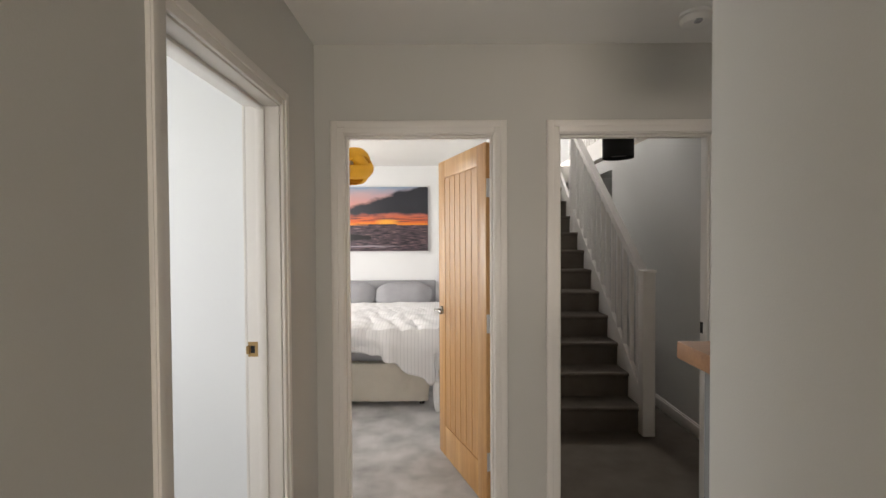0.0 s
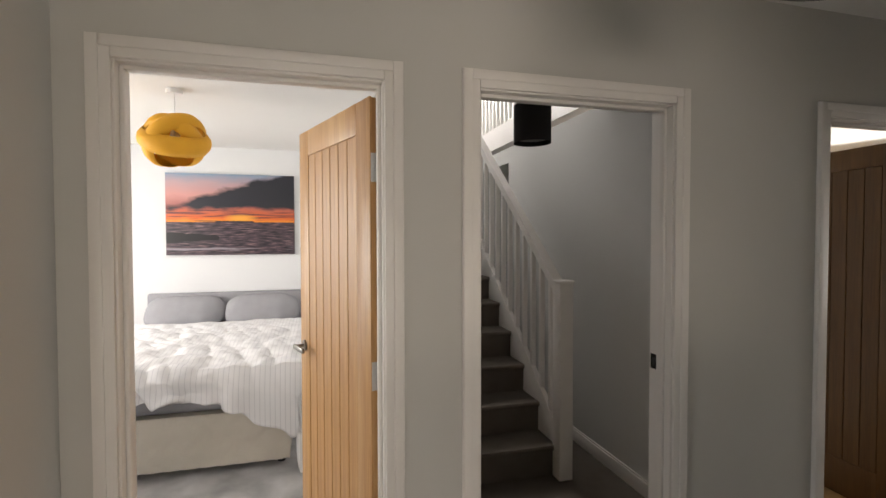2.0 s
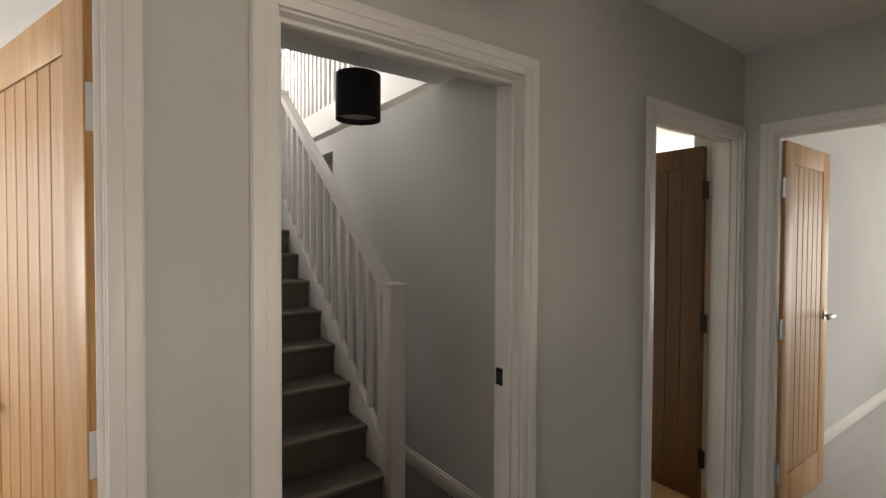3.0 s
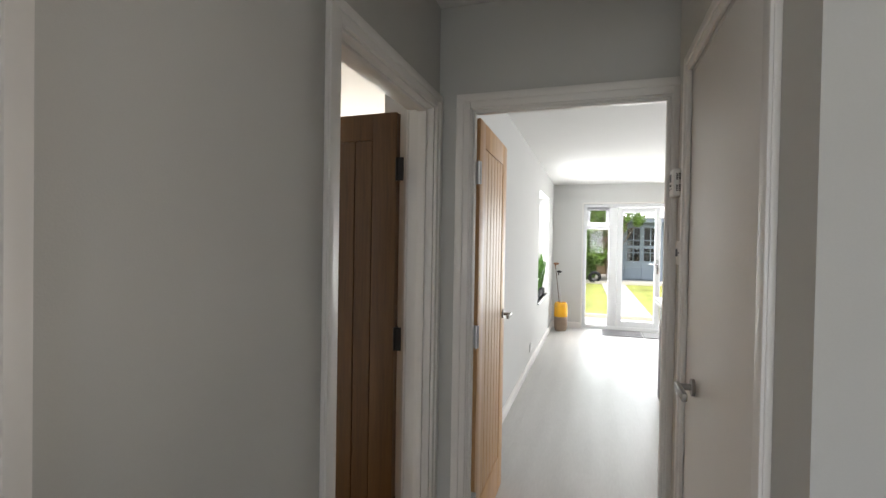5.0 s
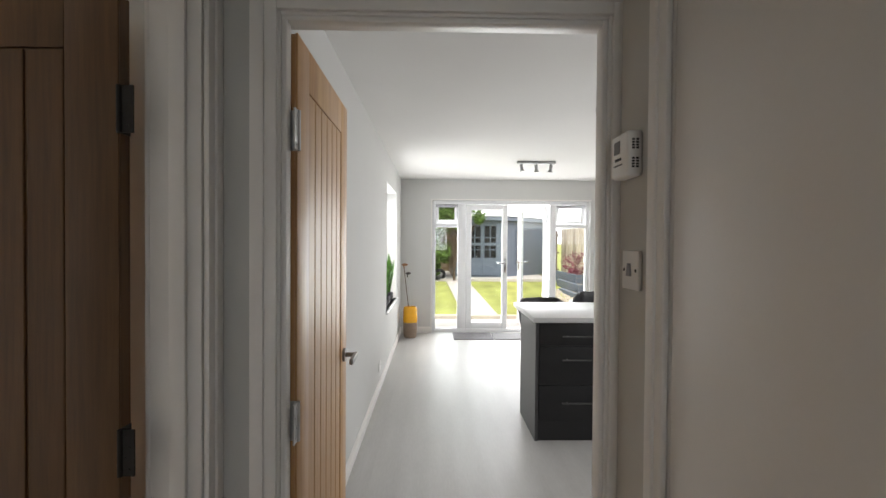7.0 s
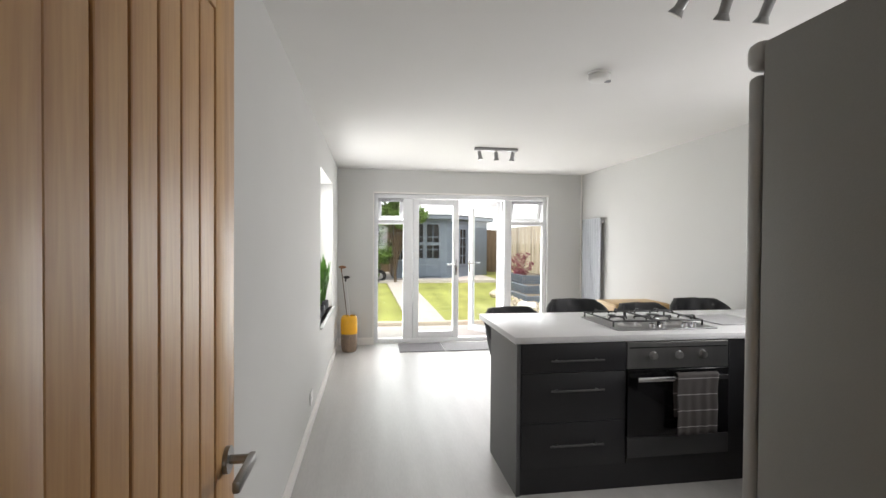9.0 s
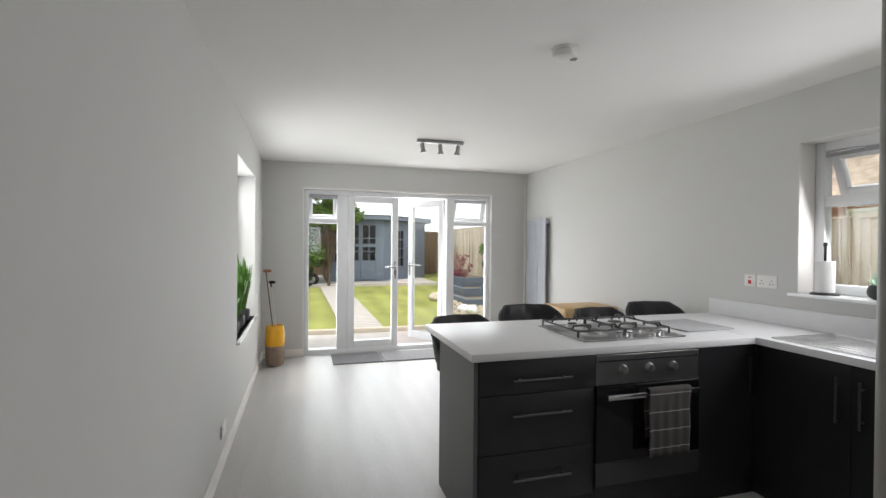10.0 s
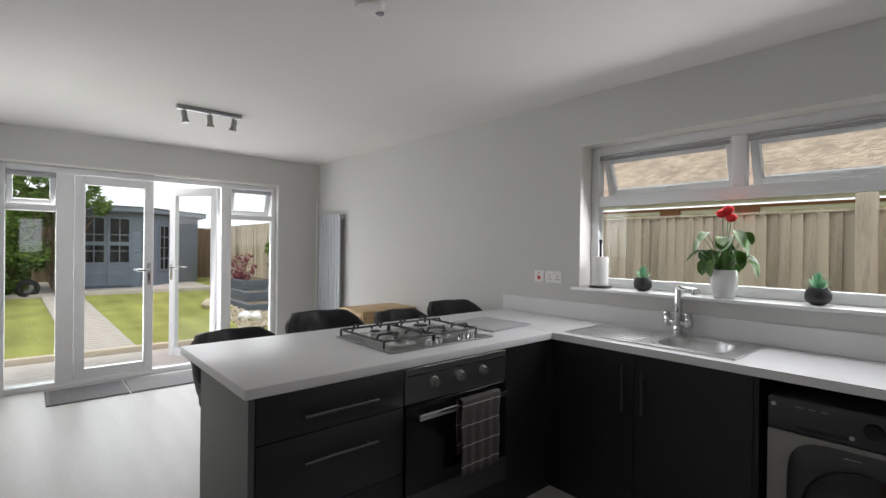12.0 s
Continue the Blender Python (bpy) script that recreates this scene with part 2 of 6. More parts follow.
LEAF = material("garden_leaves", (0.11, 0.19, 0.035), 0.55, vary=0.6, scale=2.5, fine=30, bump=0.0, spec=0.3, island=0.7)
POTLEAF = material("glossy_house_leaf", (0.055, 0.15, 0.018), 0.38, vary=0.6, scale=14, fine=90, bump=0.01)
MINT = material("mint_succulent", (0.20, 0.50, 0.30), 0.5, vary=0.2, scale=20, bump=0.0)
REDLEAF = material("red_acer_leaves", (0.22, 0.045, 0.07), 0.6, vary=0.4, scale=5, fine=40, bump=0.0)
FLOWER = material("red_flower", (0.62, 0.008, 0.012), 0.6, vary=0.15, scale=20, bump=0.0)
BARK = material("brown_bark", (0.12, 0.085, 0.055), 0.9, vary=0.3, scale=10, fine=80, bump=0.08)
BRICK = material("red_brown_brick", (0.30, 0.135, 0.085), 0.85, vary=0.25, scale=12, fine=120, bump=0.04)
RENDERWALL = material("cream_rendered_wall", (0.62, 0.58, 0.50), 0.85, vary=0.08, scale=2, fine=120, bump=0.03)
ROOFTILE = material("tan_concrete_roof_tiles", (0.37, 0.30, 0.23), 0.85, vary=0.45, scale=2, fine=90, bump=0.04, island=0.35)
CERAMIC = material("white_ceramic", (0.76, 0.76, 0.76), 0.2, vary=0.02, scale=10, bump=0.0)
DARKPOT = material("dark_grey_pot", (0.03, 0.032, 0.035), 0.5, vary=0.1, scale=20, bump=0.01)
PAPER = material("white_paper_roll", (0.80, 0.80, 0.79), 0.95, vary=0.03, scale=30, fine=300, bump=0.04)
SILVER = material("dark_machine_door", (0.05, 0.05, 0.052), 0.3, 0.2, vary=0.04, scale=6, bump=0.004)
MACHINE = material("silver_grey_machine", (0.27, 0.265, 0.255), 0.45, vary=0.03, scale=6, bump=0.004)
EARTH = material("potting_soil", (0.04, 0.03, 0.02), 0.95, vary=0.3, scale=50, bump=0.06)
WARMWHITE = material("lamp_glass", (0.75, 0.74, 0.70), 0.3, vary=0.02, bump=0.0)


# ---- mesh tools ----
class Shape:
    """Collects simple solids into one mesh."""

    def __init__(self):
        self.bm = bmesh.new()

    def box(self, x0, x1, y0, y1, z0, z1, bevel=0.0, m=None, seg=2):
        made = bmesh.ops.create_cube(self.bm, size=1)["verts"]
        for v in made:
            v.co = Vector(((x0 + x1) / 2 + v.co.x * (x1 - x0), (y0 + y1) / 2 + v.co.y * (y1 - y0), (z0 + z1) / 2 + v.co.z * (z1 - z0)))
        if bevel:
            edges = list({e for v in made for e in v.link_edges})
            made = list({v for f in bmesh.ops.bevel(self.bm, geom=edges, offset=bevel, segments=seg, profile=0.5, affect="EDGES")["faces"] for v in f.verts})
        if m is not None:
            bmesh.ops.transform(self.bm, matrix=m, verts=made)
        return self

    def tube(self, a, b, r, r2=None, seg=16, caps=True):
        a, b = Vector(a), Vector(b)
        d = b - a
        q = d.to_track_quat("Z", "Y").to_matrix().to_4x4()
        bmesh.ops.create_cone(self.bm, cap_ends=caps, segments=seg, radius1=r, radius2=r if r2 is None else r2, depth=d.length, matrix=Matrix.Translation((a + b) / 2) @ q)
        return self

    def path(self, pts, r, seg=10):
        for a, b in zip(pts, pts[1:]):
            self.tube(a, b, r, seg=seg)
        for p in pts[1:-1]:
            bmesh.ops.create_uvsphere(self.bm, u_segments=seg, v_segments=6, radius=r, matrix=Matrix.Translation(p))
        return self

    def lathe(self, profile, at=(0, 0, 0), seg=32, close=False):
        rings = []
        for r, z in profile:
            rings.append([self.bm.verts.new((at[0] + r * math.cos(2 * math.pi * i / seg), at[1] + r * math.sin(2 * math.pi * i / seg), at[2] + z)) for i in range(seg)])
        for a, b in zip(rings, rings[1:]):
            for i in range(seg):
                j = (i + 1) % seg
                self.bm.faces.new((a[i], a[j], b[j], b[i]))
        if close:
            self.bm.faces.new(rings[0][::-1])
            self.bm.faces.new(rings[-1])
        return self

    def ball(self, at, rx, ry=None, rz=None, u=16, v=10):
        bmesh.ops.create_uvsphere(self.bm, u_segments=u, v_segments=v, radius=1, matrix=Matrix.Translation(at) @ Matrix.Diagonal((rx, ry or rx, rz or rx, 1)))
        return self

    def quad(self, *pts):
        self.bm.faces.new([self.bm.verts.new(p) for p in pts])
        return self

    def prism(self, outline, axis, lo, hi):
        """A flat outline of (u, v) carried along an axis: 'x' (y, z), 'y' (x, z) or 'z' (x, y)."""
        def at(u, v, w):
            return {"x": (w, u, v), "y": (u, w, v), "z": (u, v, w)}[axis]
        a = [self.bm.verts.new(at(u, v, lo)) for u, v in outline]
        b = [self.bm.verts.new(at(u, v, hi)) for u, v in outline]
        self.bm.faces.new(a[::-1])
        self.bm.faces.new(b)
        for i in range(len(a)):
            j = (i + 1) % len(a)
            self.bm.faces.new((a[i], a[j], b[j], b[i]))
        return self

    def mesh(self, name, mat, smooth=False):
        bmesh.ops.recalc_face_normals(self.bm, faces=self.bm.faces)
        me = bpy.data.meshes.new(name)
        self.bm.to_mesh(me)
        self.bm.free()
        me.materials.append(mat)
        if smooth:
            me.shade_smooth()
            me.set_sharp_from_angle(angle=radians(40))
        return me

    def part(self, name, mat, parent=None, smooth=False, at=None):
        ob = new(name, self.mesh(name, mat, smooth))
        if at is not None:
            ob.matrix_basis = at
        if parent is not None:
            ob.parent = parent
        return ob

    def setting(self, name, mat, label="", category="", smooth=False):
        return tagged(self.part(name, mat, smooth=smooth), label, category, kind="structure")


def thing(name, m, label, category, group=""):
    ob = new(name)
    ob.empty_display_size = 0.1
    ob.matrix_basis = m
    return tagged(ob, label, category, group)


def holed(s, axis, lo, hi, a0, a1, z0, z1, holes):
    """A wall slab: axis is its normal, lo to hi its thickness, a its run; holes are (a, a, z, z)."""
    cuts = sorted({a0, a1, *[v for h in holes for v in h[:2]]})
    for p, q in zip(cuts, cuts[1:]):
        inside = sorted([h for h in holes if h[0] <= p + 1e-6 and h[1] >= q - 1e-6], key=lambda h: h[2])
        z = z0
        for h in inside + [(0, 0, z1, z1)]:
            if h[2] - z > 1e-4:
                if axis == "x":
                    s.box(lo, hi, p, q, z, h[2])
                else:
                    s.box(p, q, lo, hi, z, h[2])
            z = h[3]
    return s

# ---- the house's shell ----
H = 2.45          # ceiling
NY = 2.712        # hall's north wall
DOOR = 1.993      # clear height of a doorway
holed(Shape(), "y", NY, NY + 0.118, -3.3, 2.99, 0, H, [(-0.64, 0.185, 0, DOOR + 0.03), (0.465, 1.31, 0, DOOR + 0.03), (2.05, 2.902, 0, DOOR + 0.03)]).setting("wall_hall_north", HALLWALL, "grey painted hall wall with three doorways", "wall")
holed(Shape(), "x", -0.90, -0.76, -2.5, NY, 0, H, [(1.38, 2.22, 0, DOOR + 0.03)]).setting("wall_passage_west", HALLWALL, "grey painted passage wall with a doorway", "wall")
Shape().box(0.43, 0.53, -2.5, 1.233, 0, H).setting("wall_passage_east", HALLWALL, "grey painted passage wall ending in a corner", "wall")
# The opening over the unit is added to let the fill light in.
holed(Shape(), "y", 1.13, 1.233, 0.53, 1.85, 0, H, [(0.62, 1.66, 1.19, 2.2)]).setting("wall_hall_recess", HALLWALL, "grey painted wall behind the narrow shelf unit, opening added for fill light", "wall")
holed(Shape(), "y", 1.63, 1.75, 1.75, 2.94, 0, H, [(1.936, 2.71, 0, DOOR + 0.03)]).box(1.75, 1.85, 1.233, 1.63, 0, H).setting("wall_hall_south", HALLWALL, "grey painted wall round the cupboard door", "wall")
holed(Shape(), "x", 2.94, 3.03, -1.13, NY, 0, H, [(1.747, 2.592, 0, DOOR + 0.03)]).setting("wall_kitchen_west", HALLWALL, "grey painted wall with the kitchen doorway", "wall")
Shape().box(3.032, 3.036, -0.847, 1.70, 0, H).box(3.032, 3.036, 1.70, 2.68, 2.08, H).setting("wall_kitchen_west_face", WALL, "pale grey kitchen side of the wall", "wall")
Shape().box(1.75, 2.94, 0.9, 1.0, 0, H).setting("wall_cupboard_back", BEDWALL, "plain cupboard back wall", "wall")
# Unseen wall; both openings are added for the fill lamps.
holed(Shape(), "y", -2.6, -2.5, -0.9, 2.99, 0, H, [(-0.58, 0.28, 0.3, 2.1), (0.85, 2.55, 0.9, 2.1)]).setting("wall_passage_end", HALLWALL, "unseen end wall with two openings added for the fill lamps", "wall")
# Unseen wall, added to close the space that holds the recess fill.
Shape().box(2.89, 2.99, -2.5, -1.13, 0, H).setting("wall_side_room", HALLWALL, "plain unseen wall added round the recess fill lamp", "wall")
# kitchen
holed(Shape(), "y", 2.72, 3.0, 2.99, 9.587, 0, H, [(7.06, 8.42, 0.66, 2.12)]).setting("wall_kitchen_north", WALL, "pale grey kitchen wall with a deep window opening", "wall")
holed(Shape(), "y", -1.13, -0.847, 2.99, 9.587, 0, H, [(3.55, 5.394, 1.135, 2.11)]).setting("wall_kitchen_south", WALL, "pale grey kitchen wall with the sink window", "wall")
holed(Shape(), "x", 9.307, 9.587, -0.847, 2.72, -0.3, H, [(-0.315, 2.222, 0.0, 2.115)]).setting("wall_kitchen_east", WALL, "pale grey end wall with the glazed garden doors", "wall")
Shape().box(2.99, 9.587, -0.847, 2.72, -0.15, -0.004).setting("floor_kitchen", PLANK, "pale grey wood-look plank floor", "floor")
Shape().box(2.89, 9.587, -1.13, 3.0, H, H + 0.25).setting("ceiling_kitchen", CEIL, "white plastered kitchen ceiling", "ceiling")
Shape().box(-0.86, 2.89, -2.6, NY, H, H + 0.25).setting("ceiling_hall", CEIL, "white plastered hall ceiling", "ceiling")
Shape().box(-0.86, 2.99, -2.6, NY + 0.118, -0.15, 0).setting("floor_hall", HALLFLOOR, "grey hall floor", "floor")
# bedroom
Shape().box(-3.3, 0.43, NY + 0.118, 6.80, -0.15, 0).setting("floor_bedroom", CARPET, "soft grey bedroom carpet with worn brush marks", "floor")
Shape().box(-3.3, 0.33, NY + 0.118, 6.80, H, H + 0.25).setting("ceiling_bedroom", CEIL, "white bedroom ceiling", "ceiling")
Shape().box(-3.3, 0.33, 6.682, 6.80, 0, H).setting("wall_bedroom_north", BEDWALL, "white bedroom wall behind the bed", "wall")
holed(Shape(), "x", -3.4, -3.3, NY, 6.80, 0, H, [(4.0, 5.8, 0.9, 2.1)]).setting("wall_bedroom_west", BEDWALL, "white bedroom wall with the window", "wall")
Shape().box(0.33, 0.43, NY + 0.118, 8.6, 0, 4.9).setting("wall_stairs_west", BEDWALL, "white wall beside the stairs", "wall")
Shape().box(-3.3, 0.33, NY + 0.119, NY + 0.123, 2.1, H).box(-3.3, -0.72, NY + 0.119, NY + 0.123, 0, 2.1).setting("wall_bedroom_south", BEDWALL, "white bedroom side of the hall wall", "wall")
# bathroom beyond the passage's doorway
holed(Shape(), "x", -2.9, -2.8, 0.6, NY, 0, H, [(1.35, 2.25, 1.0, 2.1)]).box(-2.8, -0.86, 0.6, 0.7, 0, H).box(-2.8, -0.86, 2.60, NY, 0, H).setting("wall_bathroom", BEDWALL, "white walls of the side room", "wall")
Shape().box(-2.8, -0.86, 0.6, NY, H, H + 0.2).setting("ceiling_bathroom", CEIL, "white ceiling of the side room", "ceiling")
Shape().box(-2.9, -0.86, 0.6, NY, -0.15, 0).setting("floor_bathroom", HALLFLOOR, "pale floor of the side room", "floor")
# stair hall
holed(Shape(), "x", 1.75, 1.85, NY + 0.118, 8.6, 0, 2.355, [(5.46, 6.2, 1.2, 2.21)]).box(1.851, 2.3, 5.4, 5.46, 1.1, 2.3).box(1.851, 2.3, 6.2, 6.26, 1.1, 2.3).box(2.3, 2.36, 5.4, 6.26, 1.1, 2.3).box(1.851, 2.3, 5.46, 6.2, 1.1, 1.2).box(1.851, 2.3, 5.46, 6.2, 2.21, 2.3).setting("wall_stairs_east", WALL, "grey wall beside the stairs", "wall")
Shape().box(0.43, 1.75, NY + 0.118, 8.6, -0.15, 0).setting("floor_stairs", STAIRCARPET, "brown grey carpet at the foot of the stairs", "floor")
Shape().box(0.33, 3.2, 8.5, 8.6, 0, 4.9).box(3.1, 3.2, NY, 8.5, 2.7, 4.9).box(0.43, 3.2, NY, NY + 0.118, H + 0.02, 4.9).setting("wall_landing", BEDWALL, "white walls round the upper landing", "wall")
Shape().box(0.33, 3.2, NY, 8.6, 4.9, 5.0).setting("ceiling_landing", CEIL, "white ceiling over the stairwell", "ceiling")
# lounge
holed(Shape(), "x", 5.6, 5.7, 3.0, 6.6, 0, H, [(3.1, 5.4, 0.6, 2.1)]).box(1.85, 5.6, 6.5, 6.6, 0, H).setting("wall_lounge", BEDWALL, "white lounge walls with a window", "wall")
Shape().box(1.85, 5.7, NY + 0.118, 6.6, H, H + 0.2).setting("ceiling_lounge", CEIL, "white lounge ceiling", "ceiling")
Shape().box(1.85, 5.7, NY + 0.118, 6.6, -0.15, 0).setting("floor_lounge", LIGHTWOOD, "warm wooden lounge floor", "floor")


def doorway(name, axis, face, back, a0, a1, hinge_stop):
    """Lining, stops and moulded architraves of a doorway; face and back are the wall's two sides."""
    s = Shape()
    sign = 1 if face > back else -1

    def put(u0, u1, p0, p1, z0, z1, bevel=0.003):
        p0, p1 = min(p0, p1), max(p0, p1)
        if axis == "y":
            s.box(u0, u1, p0, p1, z0, z1, bevel)
        else:
            s.box(p0, p1, u0, u1, z0, z1, bevel)
    top = DOOR
    e = 0.0015
    put(a0 - 0.029, a0, face - e * sign, back + e * sign, 0, top + 0.029)
    put(a1, a1 + 0.029, face - e * sign, back + e * sign, 0, top + 0.029)
    put(a0, a1, face - e * sign, back + e * sign, top, top + 0.029)
    mid = hinge_stop
    put(a0, a0 + 0.013, mid - 0.018, mid + 0.018, 0, top)
    put(a1 - 0.013, a1, mid - 0.018, mid + 0.018, 0, top)
    put(a0 + 0.013, a1 - 0.013, mid - 0.018, mid + 0.018, top - 0.013, top)
    for side, d in ((face, sign), (back, -sign)):
        for w0, w1, deep in ((0.006, 0.069, 0.013), (0.034, 0.066, 0.019)):
            put(a0 - w1, a0 - w0, side, side + d * deep, 0, top + w1)
            put(a1 + w0, a1 + w1, side, side + d * deep, 0, top + w1)
            put(a0 - w0, a1 + w0, side, side + d * deep, top + w0, top + w1)
    return s.setting(name, GLOSSWHITE, "white painted door lining with moulded architrave", "door frame", smooth=True)


doorway("door_frame_bedroom", "y", NY, NY + 0.118, -0.608, 0.155, NY + 0.05)
doorway("door_frame_stairs", "y", NY, NY + 0.118, 0.495, 1.283, NY + 0.05)
doorway("door_frame_lounge", "y", NY, NY + 0.118, 2.080, 2.872, NY + 0.05)
doorway("door_frame_kitchen", "x", 2.94, 3.03, 1.776, 2.561, 2.965)
doorway("door_frame_cupboard", "y", 1.75, 1.63, 1.966, 2.68, 1.68)
doorway("door_frame_bathroom", "x", -0.76, -0.90, 1.409, 2.192, -0.835)


def skirting(s, axis, face, d, a0, a1):
    for z0, z1, deep in ((0.0, 0.085, 0.015), (0.085, 0.098, 0.009)):
        lo, hi = sorted((face, face + d * deep))
        if axis == "y":
            s.box(a0, a1, lo, hi, z0, z1, 0.002)
        else:
            s.box(lo, hi, a0, a1, z0, z1, 0.002)
    return s


sk = Shape()
skirting(sk, "y", 2.72, -1, 3.08, 9.29)
skirting(sk, "x", 9.307, -1, 2.222, 2.70)
skirting(sk, "y", NY, -1, -0.745, -0.68)
skirting(sk, "y", NY, -1, 0.226, 0.424)
skirting(sk, "y", NY, -1, 1.354, 1.99)
skirting(sk, "x", -0.76, 1, 2.263, 2.70)
skirting(sk, "x", -0.76, 1, -2.4, 1.338)
skirting(sk, "x", 0.43, -1, -2.4, 1.233)
skirting(sk, "x", 1.75, -1, NY + 0.13, 8.0)
skirting(sk, "y", 6.682, -1, -3.3, 0.32)
skirting(sk, "x", 0.33, -1, 2.85, 6.66)
sk.setting("baseboard", GLOSSWHITE, "white painted skirting boards", "skirting board", smooth=True)

# ---- doors ----
def panel_door(m, width, mat, label, handle_side=1, name="door", hinges=True, hz=0.98):
    """A ledged-look oak door: five grooved boards in a frame, lever handles and hinges. Local x runs from the hinge."""
    d = thing(name, m, label, "door")
    t, h = 0.038, 1.975
    rail = 0.115
    body = Shape()
    body.box(0, width, -0.012, 0.012, 0.01, h - 0.004)
    for y0, y1 in ((0.0121, t / 2), (-t / 2, -0.0121)):
        body.box(0, rail, y0, y1, 0.006, h, 0.002)
        body.box(width - rail, width, y0, y1, 0.006, h, 0.002)
        body.box(rail, width - rail, y0, y1, h - rail, h, 0.002)
        body.box(rail, width - rail, y0, y1, 0.006, 0.21, 0.002)
    body.part("frame", mat, d, smooth=True)
    n = 6
    w = (width - 2 * rail) / n
    board = Shape().box(0.003, w - 0.003, -0.0165, 0.0165, 0.212, h - rail - 0.002, 0.003).mesh("board", mat)
    for i in range(n):
        b = new("board", board)
        b.parent = d
        b.matrix_basis = pose(rail + i * w, 0, 0)
    for sgn in (1, -1):
        hd = Shape()
        x = width - 0.06
        hd.tube((x, sgn * t / 2, hz), (x, sgn * (t / 2 + 0.009), hz), 0.026, seg=24)
        hd.tube((x, sgn * (t / 2 + 0.009), hz), (x, sgn * (t / 2 + 0.05), hz), 0.009)
        hd.box(x - 0.115, x + 0.01, min(sgn * (t / 2 + 0.042), sgn * (t / 2 + 0.056)), max(sgn * (t / 2 + 0.042), sgn * (t / 2 + 0.056)), hz - 0.011, hz + 0.011, 0.004)
        tagged(hd.part("handle", SATIN, d, smooth=True), "satin chrome lever handle")
    if hinges:
        for z in (0.2, 0.95, 1.68):
            hg = Shape()
            hg.box(-0.003, 0.0, -0.016, 0.016, z, z + 0.1)
            hg.tube((-0.004, handle_side * 0.022, z), (-0.004, handle_side * 0.022, z + 0.1), 0.006, seg=10)
            hg.box(-0.034, -0.004, handle_side * 0.020 - 0.002, handle_side * 0.020 + 0.002, z, z + 0.1)
            for k in range(4):
                hg.tube((-0.022 + 0.008 * (k % 2), handle_side * 0.0225 - 0.001, z + 0.014 + 0.024 * k), (-0.022 + 0.008 * (k % 2), handle_side * 0.0225 + 0.001, z + 0.014 + 0.024 * k), 0.004, seg=8)
            tagged(hg.part("hinge", STEEL if mat is OAK else DARKMETAL, d), "metal butt hinge")
    return d


def toward(a, b):
    return math.degrees(math.atan2(b[1] - a[1], b[0] - a[0]))


panel_door(pose(0.142, 2.815, 0, 0, 0, toward((0.142, 2.815), (-0.118, 3.53))), 0.755, OAK, "light oak boarded bedroom door standing open", -1)
panel_door(pose(2.840, 2.862, 0, 0, 0, 88.5), 0.745, OAKSHADED, "oak boarded lounge door standing open, its shade put into the colour", 1)
panel_door(pose(3.0, 2.556, 0, 0, 0, 0.4), 0.692, OAK, "light oak boarded kitchen door open against the wall", -1, hz=1.015)
panel_door(pose(0.478, 2.835, 0, 0, 0, 91), 0.765, OAK, "oak boarded stair door folded back by the wall", -1)

cup = thing("cupboard_door", pose(2.323, 1.732, 0), "plain white painted flush cupboard door, closed", "door")
Shape().box(-0.354, 0.354, -0.018, 0.018, 0.006, 1.988, 0.003).part("leaf", GLOSSWHITE, cup, smooth=True)
hd = Shape().tube((0.225, 0.018, 0.99), (0.225, 0.027, 0.99), 0.026, seg=24).tube((0.225, 0.027, 0.99), (0.225, 0.065, 0.99), 0.010)
hd.box(0.105, 0.236, 0.056, 0.072, 0.978, 1.002, 0.004)
tagged(hd.part("handle", SATIN, cup, smooth=True), "satin chrome lever handle")
for z in (0.2, 0.95, 1.68):
    Shape().tube((-0.362, 0.022, z), (-0.362, 0.022, z + 0.1), 0.007, seg=10).box(-0.39, -0.362, 0.0185, 0.021, z, z + 0.1).part("hinge", GLOSSWHITE, cup)

# ---- stairs ----
RISE, GOING, FIRST, SX0, SX1 = 0.1905, 0.2385, 3.80, 0.435, 1.372
st = thing("staircase", pose(0, FIRST, 0), "straight carpeted stairs with white painted balustrade", "staircase")
for i in range(13):
    y, z = i * GOING, (i + 1) * RISE
    s = Shape().prism([(y + 0.006, z - RISE - (0.19 if i else 0)), (y, z - 0.035), (y - 0.016, z - 0.028), (y - 0.02, z - 0.012), (y - 0.012, z), (y + GOING + 0.004, z), (y + GOING + 0.004, z - RISE - (0.19 if i else 0))], "x", SX0, SX1)
    tagged(s.part("step", STAIRCARPET, st, smooth=True), "brown grey carpeted step")
slope = RISE / GOING
Shape().prism([(-0.03, 0.0), (-0.03, 0.28), (13 * GOING, 13 * RISE + 0.30), (13 * GOING, 13 * RISE - 0.28), (0.32, 0.0)], "x", SX1 + 0.002, SX1 + 0.034).part("string", GLOSSWHITE, st)
Shape().box(1.352, 1.442, -0.088, 0.002, 0, 1.205, 0.004).box(1.346, 1.448, -0.094, 0.008, 1.205, 1.222, 0.004).part("newel_post", GLOSSWHITE, st, smooth=True)
Shape().box(1.352, 1.442, 1.86, 1.95, 1.3, 2.72, 0.004).part("newel_post", GLOSSWHITE, st, smooth=True)
RAILZ = 1.07
Shape().prism([(-0.0, RAILZ + 0.06), (-0.0, RAILZ + 0.13), (1.86, RAILZ + 0.13 + 1.86 * slope), (1.86, RAILZ + 0.06 + 1.86 * slope)], "x", 1.366, 1.428).part("handrail", GLOSSWHITE, st)
bal = Shape().box(-0.016, 0.016, -0.016, 0.016, 0, 0.90, 0.002).mesh("baluster", GLOSSWHITE)
